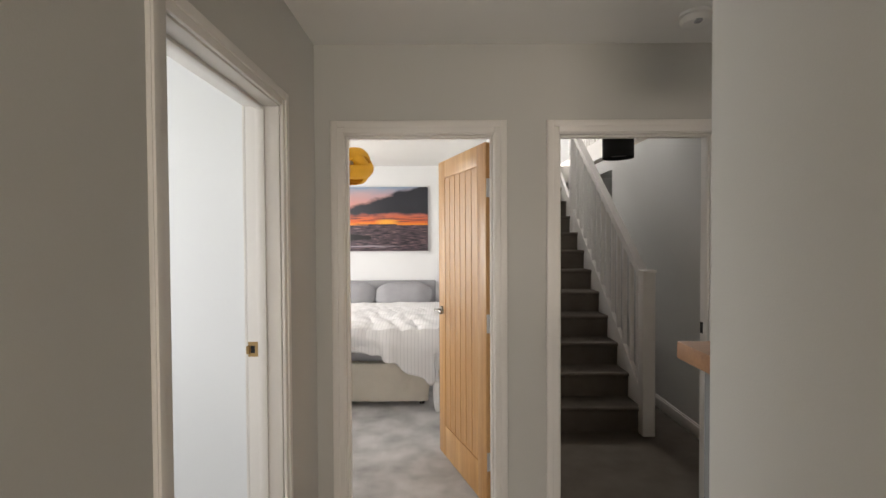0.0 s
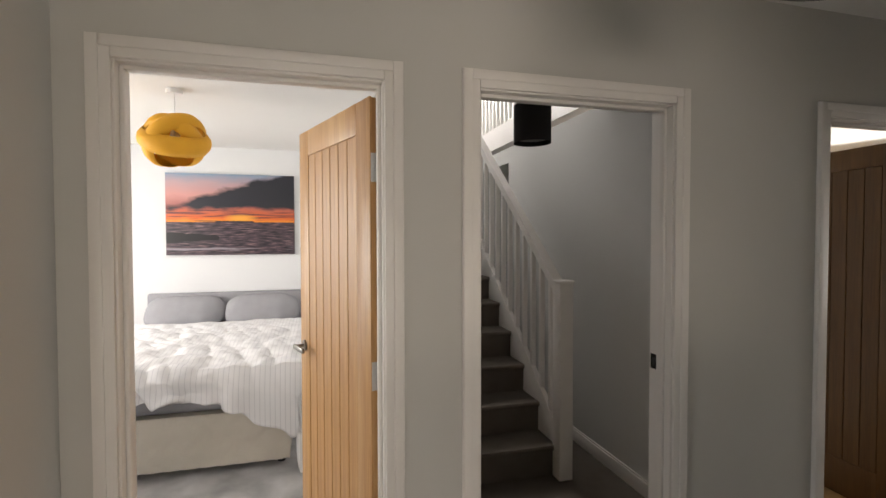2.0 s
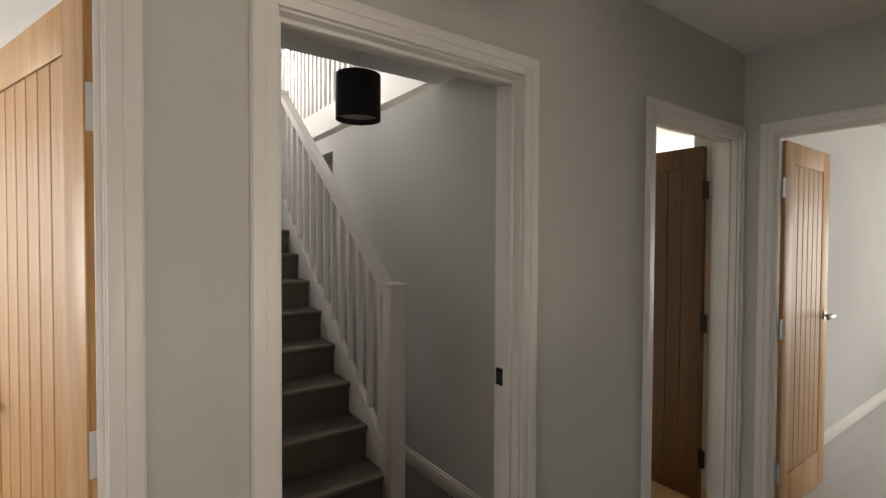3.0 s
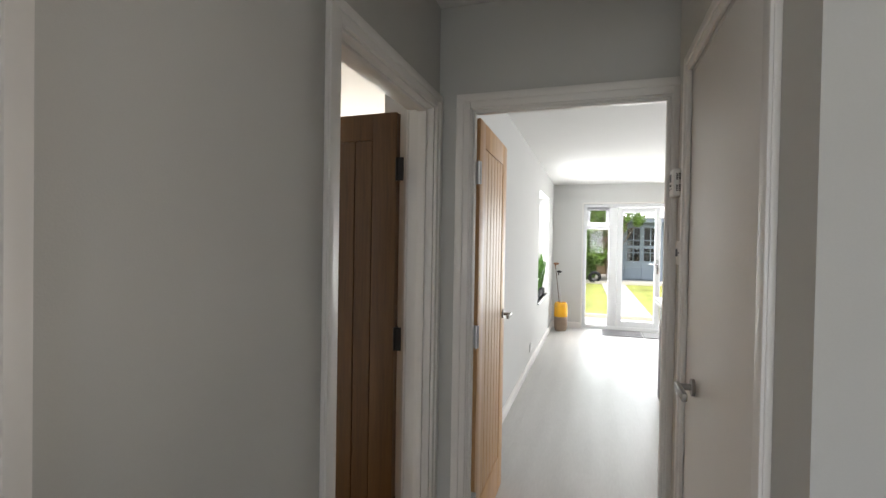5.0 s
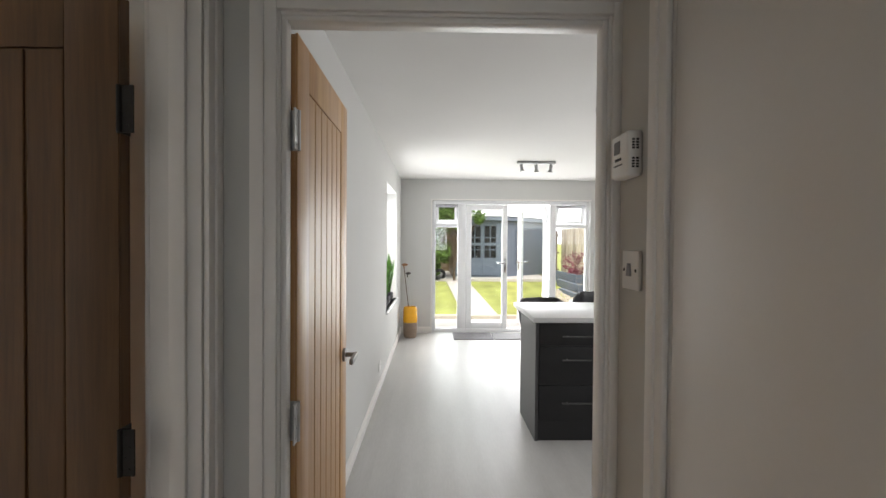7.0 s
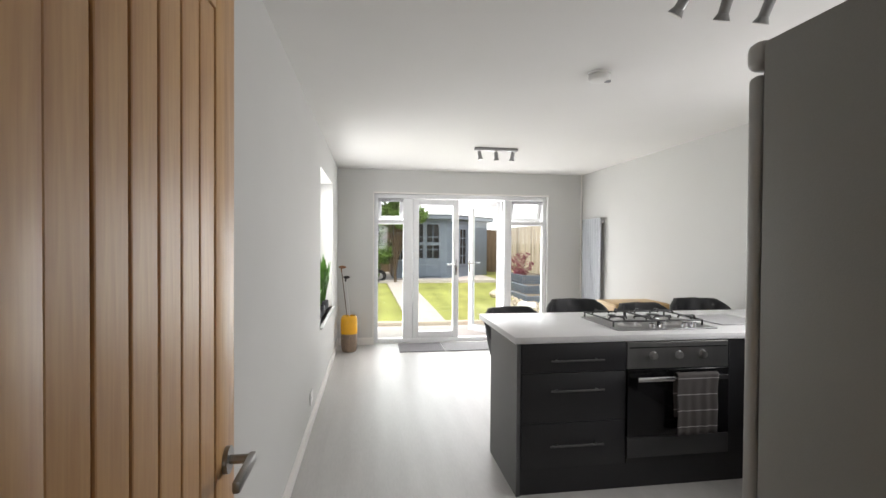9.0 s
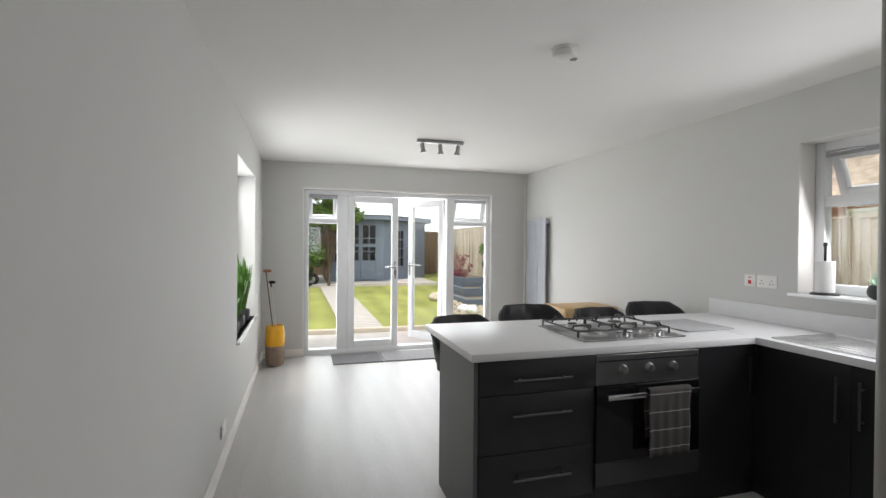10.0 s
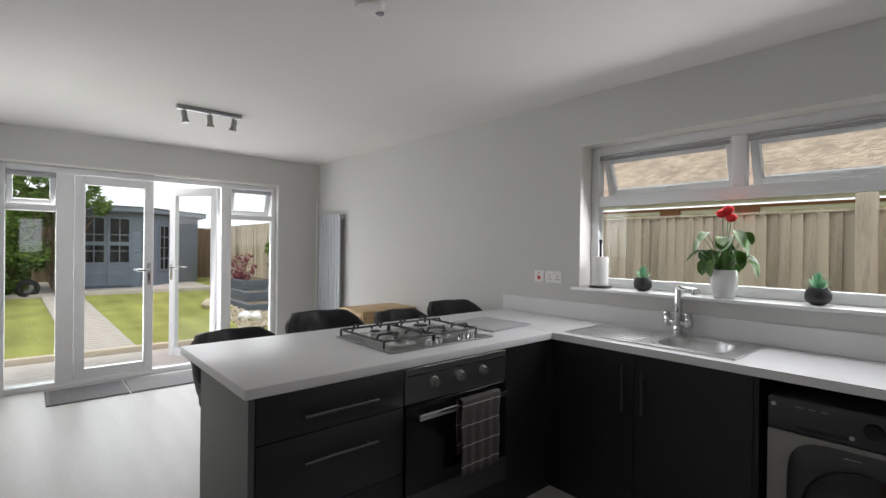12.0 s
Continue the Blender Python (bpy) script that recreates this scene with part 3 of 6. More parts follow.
for i in range(13):
    y = 0.10 + i * 0.136
    b = new("baluster", bal)
    b.parent = st
    b.matrix_basis = pose(SX1 + 0.022, y, 0.245 + y * slope)
Shape().box(0.43, 1.75, NY + 0.118, 3.87, 2.36, 2.70).setting("ceiling_stairs", CEIL, "white ceiling over the foot of the stairs", "ceiling")
Shape().box(1.74, 3.1, 3.87, 8.5, 2.40, 2.62).box(0.43, 1.74, 6.90, 8.5, 2.24, 2.47).setting("floor_landing", GLOSSWHITE, "white edged upper landing", "floor")
lb = thing("landing_balustrade", pose(1.80, 3.95, 2.62), "white painted balustrade on the upper landing", "balustrade")
Shape().box(-0.03, 0.03, 0, 3.0, 0.86, 0.92, 0.006).part("handrail", GLOSSWHITE, lb)
for i in range(27):
    b = new("baluster", bal)
    b.parent = lb
    b.matrix_basis = pose(0, 0.06 + i * 0.11, -0.02)

# ---- bedroom ----
bed = thing("bed", pose(-0.98, 4.37, 0), "double divan bed with grey headboard and rumpled white striped duvet", "bed")
s = Shape()
nx, nz = 60, 14
for side in range(1):
    grid = [[s.bm.verts.new((-0.74 + 1.48 * i / nx, -0.016 * (0.35 + abs(math.sin((i * 1.48 / nx / 0.052 + j * 0.33 / nz / 0.052) * math.pi / 2) * math.sin((i * 1.48 / nx / 0.052 - j * 0.33 / nz / 0.052) * math.pi / 2)) ** 0.35), 0.05 + 0.33 * j / nz)) for i in range(nx + 1)] for j in range(nz + 1)]
    for j in range(nz):
        for i in range(nx):
            s.bm.faces.new((grid[j][i], grid[j][i + 1], grid[j + 1][i + 1], grid[j + 1][i]))
s.box(-0.74, 0.74, 0.0, 2.05, 0.05, 0.38, 0.02)
s.part("divan_base", DIVAN, bed, smooth=True)
Shape().box(-0.735, 0.735, 0.01, 2.05, 0.385, 0.58, 0.05, seg=4).part("mattress", GREYFABRIC, bed, smooth=True)
for x in (-0.68, 0.68):
    for y in (0.08, 1.95):
        Shape().tube((x, y, 0), (x, y, 0.05), 0.025).part("foot", BLACK, bed)
Shape().box(-0.77, 0.77, 2.20, 2.29, 0.0, 0.905, 0.015).part("headboard", GREYFABRIC, bed, smooth=True)
for px in (-0.38, 0.36):
    s = Shape().ball((0, 0, 0), 1, u=32, v=16)
    for v in s.bm.verts:
        x, y, z = v.co
        k = lambda a, p: math.copysign(abs(a) ** p, a)
        v.co = Vector((k(x, 0.7) * 0.37, k(y, 0.8) * 0.10 * (1 - 0.5 * abs(x) ** 3), k(z, 0.7) * (0.19 + 0.03 * abs(x) ** 4)))
        v.co += Vector((0, 0.012 * noise.noise(v.co * 9), 0.012 * noise.noise(v.co * 7 + Vector((px, 0, 3)))))
    s.part("pillow", GREYFABRIC, bed, smooth=True, at=pose(px, 2.05, 0.725, -40, 0, 0))


def duvet_surface():
    s = Shape()
    nu, nv = 150, 120
    rows = []
    for j in range(nv + 1):
        v = j / nv
        row = []
        for i in range(nu + 1):
            u = -0.17 + 1.34 * i / nu
            over_r, over_l = max(0.0, u - 1.0), max(0.0, -u)
            front = max(0.0, 0.14 - v) / 0.14
            x = -0.78 + 1.56 * min(1, max(0, u))
            y = -0.05 + 1.72 * max(0.0, v - 0.14) / 0.86
            p = Vector((u * 3.1, v * 3.4, 0.3))
            z = 0.655 + 0.022 * noise.noise(p * 1.4) + 0.016 * noise.noise(p * 4) + 0.060 * abs(noise.noise(Vector((u * 9 + v * 4, v * 2.2, 1.7)))) * (1 - v) ** 1.5 + 0.010 * noise.noise(p * 9)
            drop = 0.0
            if over_r or over_l:
                o = over_r + over_l
                drop += o * 1.75
                x += (0.03 + 0.03 * math.sin(v * 40) * min(1, o * 9)) * (1 if over_r else -1)
            if front:
                wob = 0.17 + 0.02 * math.sin(u * 9) + 0.03 * noise.noise(Vector((u * 6, 0.2, 5.0))) + (0.24 * max(0, u - 0.74) / 0.26)
                drop += front * wob
                y -= 0.045 * min(1, front * 3) + 0.022 * front * math.sin(u * 33 + 9 * noise.noise(p * 1.3) + v * 30) + 0.018 * front * math.sin(u * 15 + 1 + 4 * noise.noise(p))
            edge = min(1.0, drop * 6)
            z -= drop + 0.03 * edge
            row.append(s.bm.verts.new((x, y, z)))
        rows.append(row)
    for a, b in zip(rows, rows[1:]):
        for i in range(nu):
            s.bm.faces.new((a[i], a[i + 1], b[i + 1], b[i]))
    return s


def striped(name, base, stripe, period, width):
    m = material(name, base, 0.9, vary=0.03, scale=6, fine=300, bump=0.03, spec=0.2)
    t = m.node_tree
    p = t.nodes["Principled BSDF"]
    src = p.inputs["Base Color"].links[0].from_socket
    co, sep = t.nodes.new("ShaderNodeTexCoord"), t.nodes.new("ShaderNodeSeparateXYZ")
    t.links.new(co.outputs["Object"], sep.inputs[0])
    mod = t.nodes.new("ShaderNodeMath")
    mod.operation = "PINGPONG"
    mod.inputs[1].default_value = period / 2
    t.links.new(sep.outputs[0], mod.inputs[0])
    lt = t.nodes.new("ShaderNodeMath")
    lt.operation = "LESS_THAN"
    lt.inputs[1].default_value = width / 2
    t.links.new(mod.outputs[0], lt.inputs[0])
    mix = t.nodes.new("ShaderNodeMix")
    mix.data_type = "RGBA"
    t.links.new(lt.outputs[0], mix.inputs[0])
    t.links.new(src, mix.inputs[6])
    mix.inputs[7].default_value = (*stripe, 1)
    t.links.new(mix.outputs[2], p.inputs["Base Color"])
    return m


DUVETMAT = striped("white_duvet_with_grey_pinstripes", (0.76, 0.76, 0.77), (0.62, 0.62, 0.64), 0.030, 0.0042)
dv = duvet_surface().part("duvet", DUVETMAT, bed, smooth=True)
so = dv.modifiers.new("thickness", "SOLIDIFY")
so.thickness, so.offset = 0.03, 1


def sunset_material():
    """A printed photograph of a dusk sea: warm cloud bands above, dark ripples below."""
    m = bpy.data.materials.new("sunset_print")
    m.use_nodes = True
    t = m.node_tree
    p = t.nodes["Principled BSDF"]
    p.inputs["Roughness"].default_value = 0.55
    N, L = t.nodes.new, t.links.new
    co, sep = N("ShaderNodeTexCoord"), N("ShaderNodeSeparateXYZ")
    L(co.outputs["Object"], sep.inputs[0])

    def math_(op, a, b=None, c=None):
        n = N("ShaderNodeMath")
        n.operation = op
        for i, v in enumerate((a, b, c)):
            if v is None:
                continue
            if isinstance(v, (int, float)):
                n.inputs[i].default_value = v
            else:
                L(v, n.inputs[i])
        return n.outputs[0]

    def ramp(fac, stops):
        n = N("ShaderNodeValToRGB")
        while len(n.color_ramp.elements) < len(stops):
            n.color_ramp.elements.new(0.5)
        for e, (pos, col) in zip(n.color_ramp.elements, stops):
            e.position, e.color = pos, (*col, 1)
        L(fac, n.inputs[0])
        return n.outputs[0]

    def mix(fac, a, b):
        n = N("ShaderNodeMix")
        n.data_type = "RGBA"
        L(fac, n.inputs[0])
        L(a, n.inputs[6])
        if isinstance(b, tuple):
            n.inputs[7].default_value = (*b, 1)
        else:
            L(b, n.inputs[7])
        return n.outputs[2]

    def cloud(scale, stretch, off=0.0):
        mp, n = N("ShaderNodeMapping"), N("ShaderNodeTexNoise")
        mp.inputs["Scale"].default_value, mp.inputs["Location"].default_value = stretch, (off, 0, off)
        n.inputs["Scale"].default_value, n.inputs["Detail"].default_value = scale, 8
        L(co.outputs["Object"], mp.inputs[0])
        L(mp.outputs[0], n.inputs["Vector"])
        return n.outputs[0]
    x, z = sep.outputs[0], sep.outputs[2]
    u, v = math_("DIVIDE", x, 1.28), math_("DIVIDE", z, 0.863)
    c1 = cloud(4.2, (1, 1, 2.2))
    skyc = ramp(math_("ADD", v, math_("MULTIPLY_ADD", c1, 0.12, -0.06)), [(0.0, (0.10, 0.06, 0.07)), (0.415, (0.85, 0.26, 0.03)), (0.47, (0.72, 0.13, 0.03)), (0.60, (0.40, 0.13, 0.12)), (0.74, (0.62, 0.30, 0.27)), (0.88, (0.50, 0.34, 0.36)), (1.0, (0.22, 0.33, 0.46))])
    bank = math_("ADD", math_("MULTIPLY_ADD", u, 0.95, math_("MULTIPLY", c1, 0.9)), math_("MULTIPLY", math_("ABSOLUTE", math_("SUBTRACT", v, math_("MULTIPLY_ADD", u, 0.26, 0.56))), -4.0))
    dark = ramp(bank, [(0.28, (0, 0, 0)), (0.52, (1, 1, 1))])
    skyc = mix(dark, skyc, (0.022, 0.024, 0.034))
    streak = ramp(math_("ADD", cloud(5, (0.5, 1, 9), 3.1), math_("MULTIPLY", math_("ABSOLUTE", math_("SUBTRACT", v, 0.50)), -1.6)), [(0.44, (0, 0, 0)), (0.55, (1, 1, 1))])
    skyc = mix(math_("MULTIPLY", streak, 0.85), skyc, (0.045, 0.035, 0.045))
    gx, gz = math_("MULTIPLY", math_("SUBTRACT", u, 0.57), 3.2), math_("MULTIPLY", math_("SUBTRACT", v, 0.455), 9.0)
    glow = ramp(math_("ADD", math_("MULTIPLY", gx, gx), math_("MULTIPLY", gz, gz)), [(0.0, (1, 1, 1)), (0.22, (0, 0, 0))])
    skyc = mix(glow, skyc, (0.95, 0.42, 0.06))
    wave = cloud(16, (0.5, 1, 5.0), 1.3)
    sea = ramp(wave, [(0.40, (0.02, 0.016, 0.024)), (0.54, (0.085, 0.055, 0.07)), (0.70, (0.28, 0.18, 0.18))])
    surf = ramp(math_("ADD", cloud(6, (0.4, 1, 6), 7.7), math_("MULTIPLY", math_("ABSOLUTE", math_("SUBTRACT", v, 0.07)), -3.5)), [(0.46, (0, 0, 0)), (0.56, (1, 1, 1))])
    sea = mix(surf, sea, (0.30, 0.26, 0.29))
    groyne = math_("MULTIPLY", math_("LESS_THAN", math_("ADD", math_("ABSOLUTE", math_("SUBTRACT", v, 0.215)), math_("MULTIPLY", u, 0.10)), math_("MULTIPLY_ADD", cloud(16, (1, 1, 0.2), 5.0), 0.06, 0.035)), math_("LESS_THAN", u, 0.40))
    sea = mix(groyne, sea, (0.012, 0.011, 0.013))
    land = mix(math_("GREATER_THAN", v, 0.405), sea, skyc)
    isle = math_("MULTIPLY", math_("LESS_THAN", math_("ABSOLUTE", math_("SUBTRACT", v, 0.412)), 0.008), math_("LESS_THAN", math_("ABSOLUTE", math_("SUBTRACT", u, 0.52)), 0.15))
    land = mix(isle, land, (0.02, 0.016, 0.02))
    L(land, p.inputs["Base Color"])
    return m


pic = thing("canvas_picture", pose(-1.589, 6.646, 1.30), "canvas print of an orange sunset over a dark sea", "picture")
Shape().box(0, 1.28, 0, 0.034, 0, 0.863, 0.004).part("canvas", sunset_material(), pic, smooth=True)

yl = thing("pendant_lamp", pose(-0.95, 4.60, H), "mustard yellow looped-band pendant lampshade", "lamp")
Shape().tube((0, 0, -0.03), (0, 0, 0), 0.05, seg=24).tube((0, 0, -0.2), (0, 0, -0.03), 0.004).part("ceiling_rose", PLASTIC, yl)
for k, (tx, tz, rot) in enumerate(((22, 0, 20), (-46, 0, 60), (44, 0, 150))):
    s = Shape()
    R = 0.215 - 0.012 * k
    w = 0.064
    s.lathe([(R - 0.03, -w), (R - 0.004, -w * 0.45), (R, 0), (R - 0.004, w * 0.45), (R - 0.03, w)], seg=48)
    ring = s.part("shade_band", YELLOW, yl, smooth=True, at=pose(0, 0, -0.33, tx, 0, rot))
    md = ring.modifiers.new("thickness", "SOLIDIFY")
    md.thickness = 0.004
Shape().lathe([(0.012, -0.20), (0.02, -0.24), (0.03, -0.30), (0.02, -0.34), (0.001, -0.345)], seg=16).part("bulb", WARMWHITE, yl, smooth=True)

# ---- hall things ----
sh = thing("shelf_unit", pose(0.50, 1.235, 0), "narrow grey unit with an oiled wooden top against the hall wall", "shelf unit")
Shape().box(0, 1.22, 0, 0.275, 1.145, 1.19, 0.004).part("top", WORKTOP_WOOD, sh, smooth=True)
Shape().box(0.055, 1.20, 0.0, 0.245, 0, 1.144, 0.004).part("body", GREYPANEL, sh)
bs = thing("black_pendant_lamp", pose(1.16, 3.70, 2.365), "black drum pendant lampshade over the stairs", "lamp")
Shape().tube((0, 0, -0.02), (0, 0, 0), 0.045, seg=24).tube((0, 0, -0.16), (0, 0, -0.02), 0.0035).part("cord", PLASTIC, bs)
s = Shape().lathe([(0.108, -0.115), (0.108, -0.332), (0.105, -0.332), (0.105, -0.115), (0.108, -0.115)], seg=48)
s.part("shade", BLACKFABRIC, bs, smooth=True)
Shape().lathe([(0.001, -0.30), (0.104, -0.30), (0.104, -0.304), (0.001, -0.304)], seg=32).part("diffuser", GREYFABRIC, bs)
gp = thing("dome_pendant_lamp", pose(1.14, 1.95, H + 0.0), "grey metal dome pendant lamp in the hall", "lamp")
Shape().tube((0, 0, -0.03), (0, 0, 0), 0.05, seg=24).tube((0, 0, -0.20), (0, 0, -0.03), 0.004).part("ceiling_rose", PLASTIC, gp)
s = Shape().lathe([(0.03, -0.13), (0.05, -0.16), (0.12, -0.20), (0.175, -0.26), (0.20, -0.335), (0.204, -0.339), (0.197, -0.335), (0.17, -0.262), (0.115, -0.205), (0.04, -0.165)], seg=48)
s.part("shade", GREYSHADE, gp, smooth=True)
Shape().ball((0, 0, -0.25), 0.035).part("bulb", WARMWHITE, gp, smooth=True)


def smoke_alarm(x, y):
    a = thing("smoke_alarm", pose(x, y, H), "round white plastic smoke alarm on the ceiling", "smoke alarm", "ceiling smoke alarms")
    s = Shape().lathe([(0.001, -0.052), (0.04, -0.052), (0.058, -0.046), (0.064, -0.032), (0.064, -0.022), (0.055, -0.020), (0.055, -0.014), (0.068, -0.012), (0.068, 0.0)], seg=40)
    s.part("case", PLASTIC, a, smooth=True)
    Shape().box(-0.025, 0.0, -0.06, -0.03, -0.058, -0.045, 0.003).part("button", GREYFABRIC, a)


smoke_alarm(1.02, 2.40)
smoke_alarm(5.30, 0.93)

sw = thing("light_switch", pose(2.843, 1.751, 1.352), "white single rocker light switch", "switch")
Shape().box(-0.043, 0.043, 0, 0.009, 0, 0.086, 0.003).part("plate", PLASTIC, sw, smooth=True)
Shape().prism([(-0.010, 0.030), (0.010, 0.030), (0.004, 0.058), (-0.004, 0.058)], "y", 0.009, 0.014).part("rocker", GREYFABRIC, sw)
for x in (-0.030, 0.030):
    Shape().tube((x, 0.009, 0.043), (x, 0.0098, 0.043), 0.004, seg=10).part("screw", DARKMETAL, sw)
th = thing("room_thermostat", pose(2.848, 1.751, 1.598), "white wall thermostat with a small dial and screen", "thermostat")
Shape().box(-0.044, 0.044, 0, 0.034, 0, 0.098, 0.007, seg=3).part("case", PLASTIC, th, smooth=True)
Shape().box(-0.005, 0.026, 0.034, 0.0355, 0.054, 0.082).part("screen", GREYPANEL, th)
s = Shape()
for r in (0.018, 0.058):
    for c in range(4):
        for k in range(2):
            s.box(-0.0448, -0.0438, 0.009 + k * 0.009, 0.015 + k * 0.009, r + c * 0.006, r + c * 0.006 + 0.004)
for c in range(3):
    s.box(-0.012 + c * 0.012, -0.006 + c * 0.012, 0.034, 0.0365, 0.038, 0.044)
s.box(-0.018, 0.028, 0.034, 0.0350, 0.027, 0.030)
tagged(s.part("vent", BLACK, th), kind="stuff")
for nm, x, y, mat in (("strike_plate", 1.2815, NY + 0.092, STEEL),):
    p = thing(nm, pose(x, y, 0.945), "small metal strike plate on the door lining", "strike plate", "strike plates")
    Shape().box(-0.0015, 0.001, -0.02, 0.02, 0, 0.06).part("plate", DARKMETAL, p)
    Shape().box(-0.0030, -0.001, -0.008, 0.008, 0.015, 0.045).part("recess", BLACK, p)
p = thing("strike_plate", pose(-0.878, 2.190, 0.985), "small brass strike plate on the door lining", "strike plate", "strike plates")
Shape().box(-0.018, 0.022, -0.0015, 0.001, 0, 0.06).part("plate", BRASS, p)
Shape().box(-0.022, -0.010, -0.012, 0.0, 0.012, 0.045, 0.002).part("lip", BRASS, p)
Shape().box(-0.006, 0.010, -0.0030, -0.001, 0.015, 0.045).part("recess", BLACK, p)

# ---- kitchen ----
FX, CT = 5.215, 0.872     # front plane of the peninsula, underside of the worktop
pen = thing("peninsula_unit", pose(0, 0, 0), "charcoal drawer and oven unit under a white worktop", "kitchen unit")
Shape().box(FX + 0.002, 5.80, 1.425, 1.447, 0.0, CT).part("end_panel", CABINETSHEEN, pen)
Shape().box(FX + 0.022, 5.80, -0.25, 1.424, 0.15, CT - 0.001).box(FX + 0.014, 5.80, -0.25, 1.424, 0.0, 0.149).box(5.2065, FX + 0.021, -0.32, -0.2715, 0.15, CT - 0.001).box(FX + 0.014, 5.80, -0.40, -0.2505, 0.0, 0.149).part("carcass", CABINET, pen)
for z0, z1 in ((0.700, 0.866), (0.412, 0.696), (0.152, 0.408)):
    Shape().box(FX, FX + 0.019, 0.785, 1.421, z0, z1, 0.002).part("drawer_front", CABINET, pen, smooth=True)
    z = {0.866: 0.772, 0.696: 0.601, 0.408: 0.287}[z1]
    s = Shape().tube((FX - 0.03, 0.935, z), (FX - 0.03, 1.255, z), 0.006, seg=12)
    for y in (0.975, 1.215):
        s.tube((FX - 0.03, y, z), (FX + 0.001, y, z), 0.005, seg=10)
    tagged(s.part("handle", HANDLE, pen, smooth=True), "slim steel bar handle")
Shape().box(FX, FX + 0.019, -0.27, 0.118, 0.152, 0.866, 0.002).part("door", CABINET, pen)
s = Shape().tube((FX - 0.03, -0.215, 0.60), (FX - 0.03, -0.215, 0.80), 0.006, seg=12)
s.part("handle", CABINET, pen)

ov = thing("oven", pose(FX, 0.452, 0), "built-in electric oven with a steel panel and black glass door", "oven")
Shape().box(-0.004, 0.02, -0.328, 0.328, 0.705, 0.862, 0.003).part("control_panel", PANELSTEEL, ov)
Shape().box(-0.006, -0.003, -0.315, 0.315, 0.826, 0.834).part("slot", BLACK, ov)
Shape().box(-0.012, 0.02, -0.328, 0.328, 0.305, 0.700, 0.003).part("door", BLACKGLASS, ov)
Shape().box(-0.012, 0.02, -0.328, 0.328, 0.185, 0.302, 0.003).part("lower_trim", SILVER, ov)
Shape().box(0.0, 0.02, -0.328, 0.328, 0.152, 0.182).part("base_trim", BLACK, ov)
s = Shape().box(-0.060, -0.046, -0.29, 0.29, 0.642, 0.668, 0.004)
for y in (-0.27, 0.27):
    s.box(-0.05, -0.011, y - 0.012, y + 0.012, 0.648, 0.662)
tagged(s.part("handle", CHROME, ov, smooth=True), "chrome bar handle")
for y in (-0.155, 0.0, 0.165):
    Shape().tube((-0.004, y, 0.783), (-0.026, y, 0.783), 0.025, 0.019, seg=24).box(-0.030, -0.024, y - 0.003, y + 0.003, 0.766, 0.800).part("knob", STEEL, ov, smooth=True)

tw = thing("tea_towel", pose(FX - 0.053, 0.375, 0), "grey tea towel with white stripes over the oven handle", "towel")


def hanging(width, top, drops):
    s = Shape()
    nu = 30
    prof = []
    for k in range(13):
        prof.append((-0.020, top - drops[0] + drops[0] * k / 12))
    for a in (150, 120, 90, 60, 30):
        prof.append((0.020 * math.cos(radians(a)) * 1.0, top + 0.014 * math.sin(radians(a))))
    for k in range(8):
        prof.append((0.019, top - drops[1] * k / 7))
    rows = []
    for j, (px, z) in enumerate(prof):
        row = []
        for i in range(nu + 1):
            y = -width / 2 + width * i / nu
            hang = max(0.0, top - z)
            row.append(s.bm.verts.new((px - 0.006 * math.sin(i * 0.9) * hang * 2.2 - 0.004 * noise.noise(Vector((y * 30, z * 9, 0))), y * (1 - 0.06 * hang) + 0.006 * noise.noise(Vector((z * 8, i * 0.01, 4))), z - 0.012 * (i / nu) * hang)))
        rows.append(row)
    for a, b in zip(rows, rows[1:]):
        for i in range(nu):
            s.bm.faces.new((a[i], a[i + 1], b[i + 1], b[i]))
    return s


def towel_material():
    m = striped("tea_towel_stripes", (0.085, 0.078, 0.076), (0.34, 0.33, 0.33), 0.094, 0.005)
    for n in m.node_tree.nodes:
        if n.type == "SEPXYZ":
            link = n.outputs[0].links[0]
            to = link.to_socket
            m.node_tree.links.remove(link)
            m.node_tree.links.new(n.outputs[2], to)
    return m


ob = hanging(0.262, 0.676, (0.345, 0.25)).part("cloth", towel_material(), tw, smooth=True)
md = ob.modifiers.new("thickness", "SOLIDIFY")
md.thickness = 0.004

wt_top = thing("worktop", pose(0, 0, 0), "white laminate worktop turning the corner to the sink", "worktop")
s = Shape()
s.box(5.195, 6.080, -0.268, 1.466, CT, 0.910, 0.004)
s.box(5.195, 6.080, -0.845, -0.2682, CT, 0.910)
for x0, x1, y0, y1 in ((3.30, 4.34, -0.845, -0.268), (4.34, 4.70, -0.845, -0.73), (4.34, 4.70, -0.385, -0.268), (4.70, 5.195, -0.845, -0.268)):
    s.box(x0, x1, y0, y1, CT, 0.910)
s.part("top", WORKTOP, wt_top, smooth=True)
Shape().box(3.30, 6.068, -0.846, -0.828, 0.911, 1.028, 0.003).part("upstand", WORKTOP, wt_top)

run = thing("sink_unit", pose(0, 0, 0), "charcoal double cupboard under the sink", "kitchen unit")
SY = -0.290
Shape().box(4.175, 5.213, -0.83, SY - 0.022, 0.15, CT - 0.14).box(4.175, FX + 0.013, -0.83, SY - 0.012, 0.0, 0.149).part("carcass", CABINET, run)
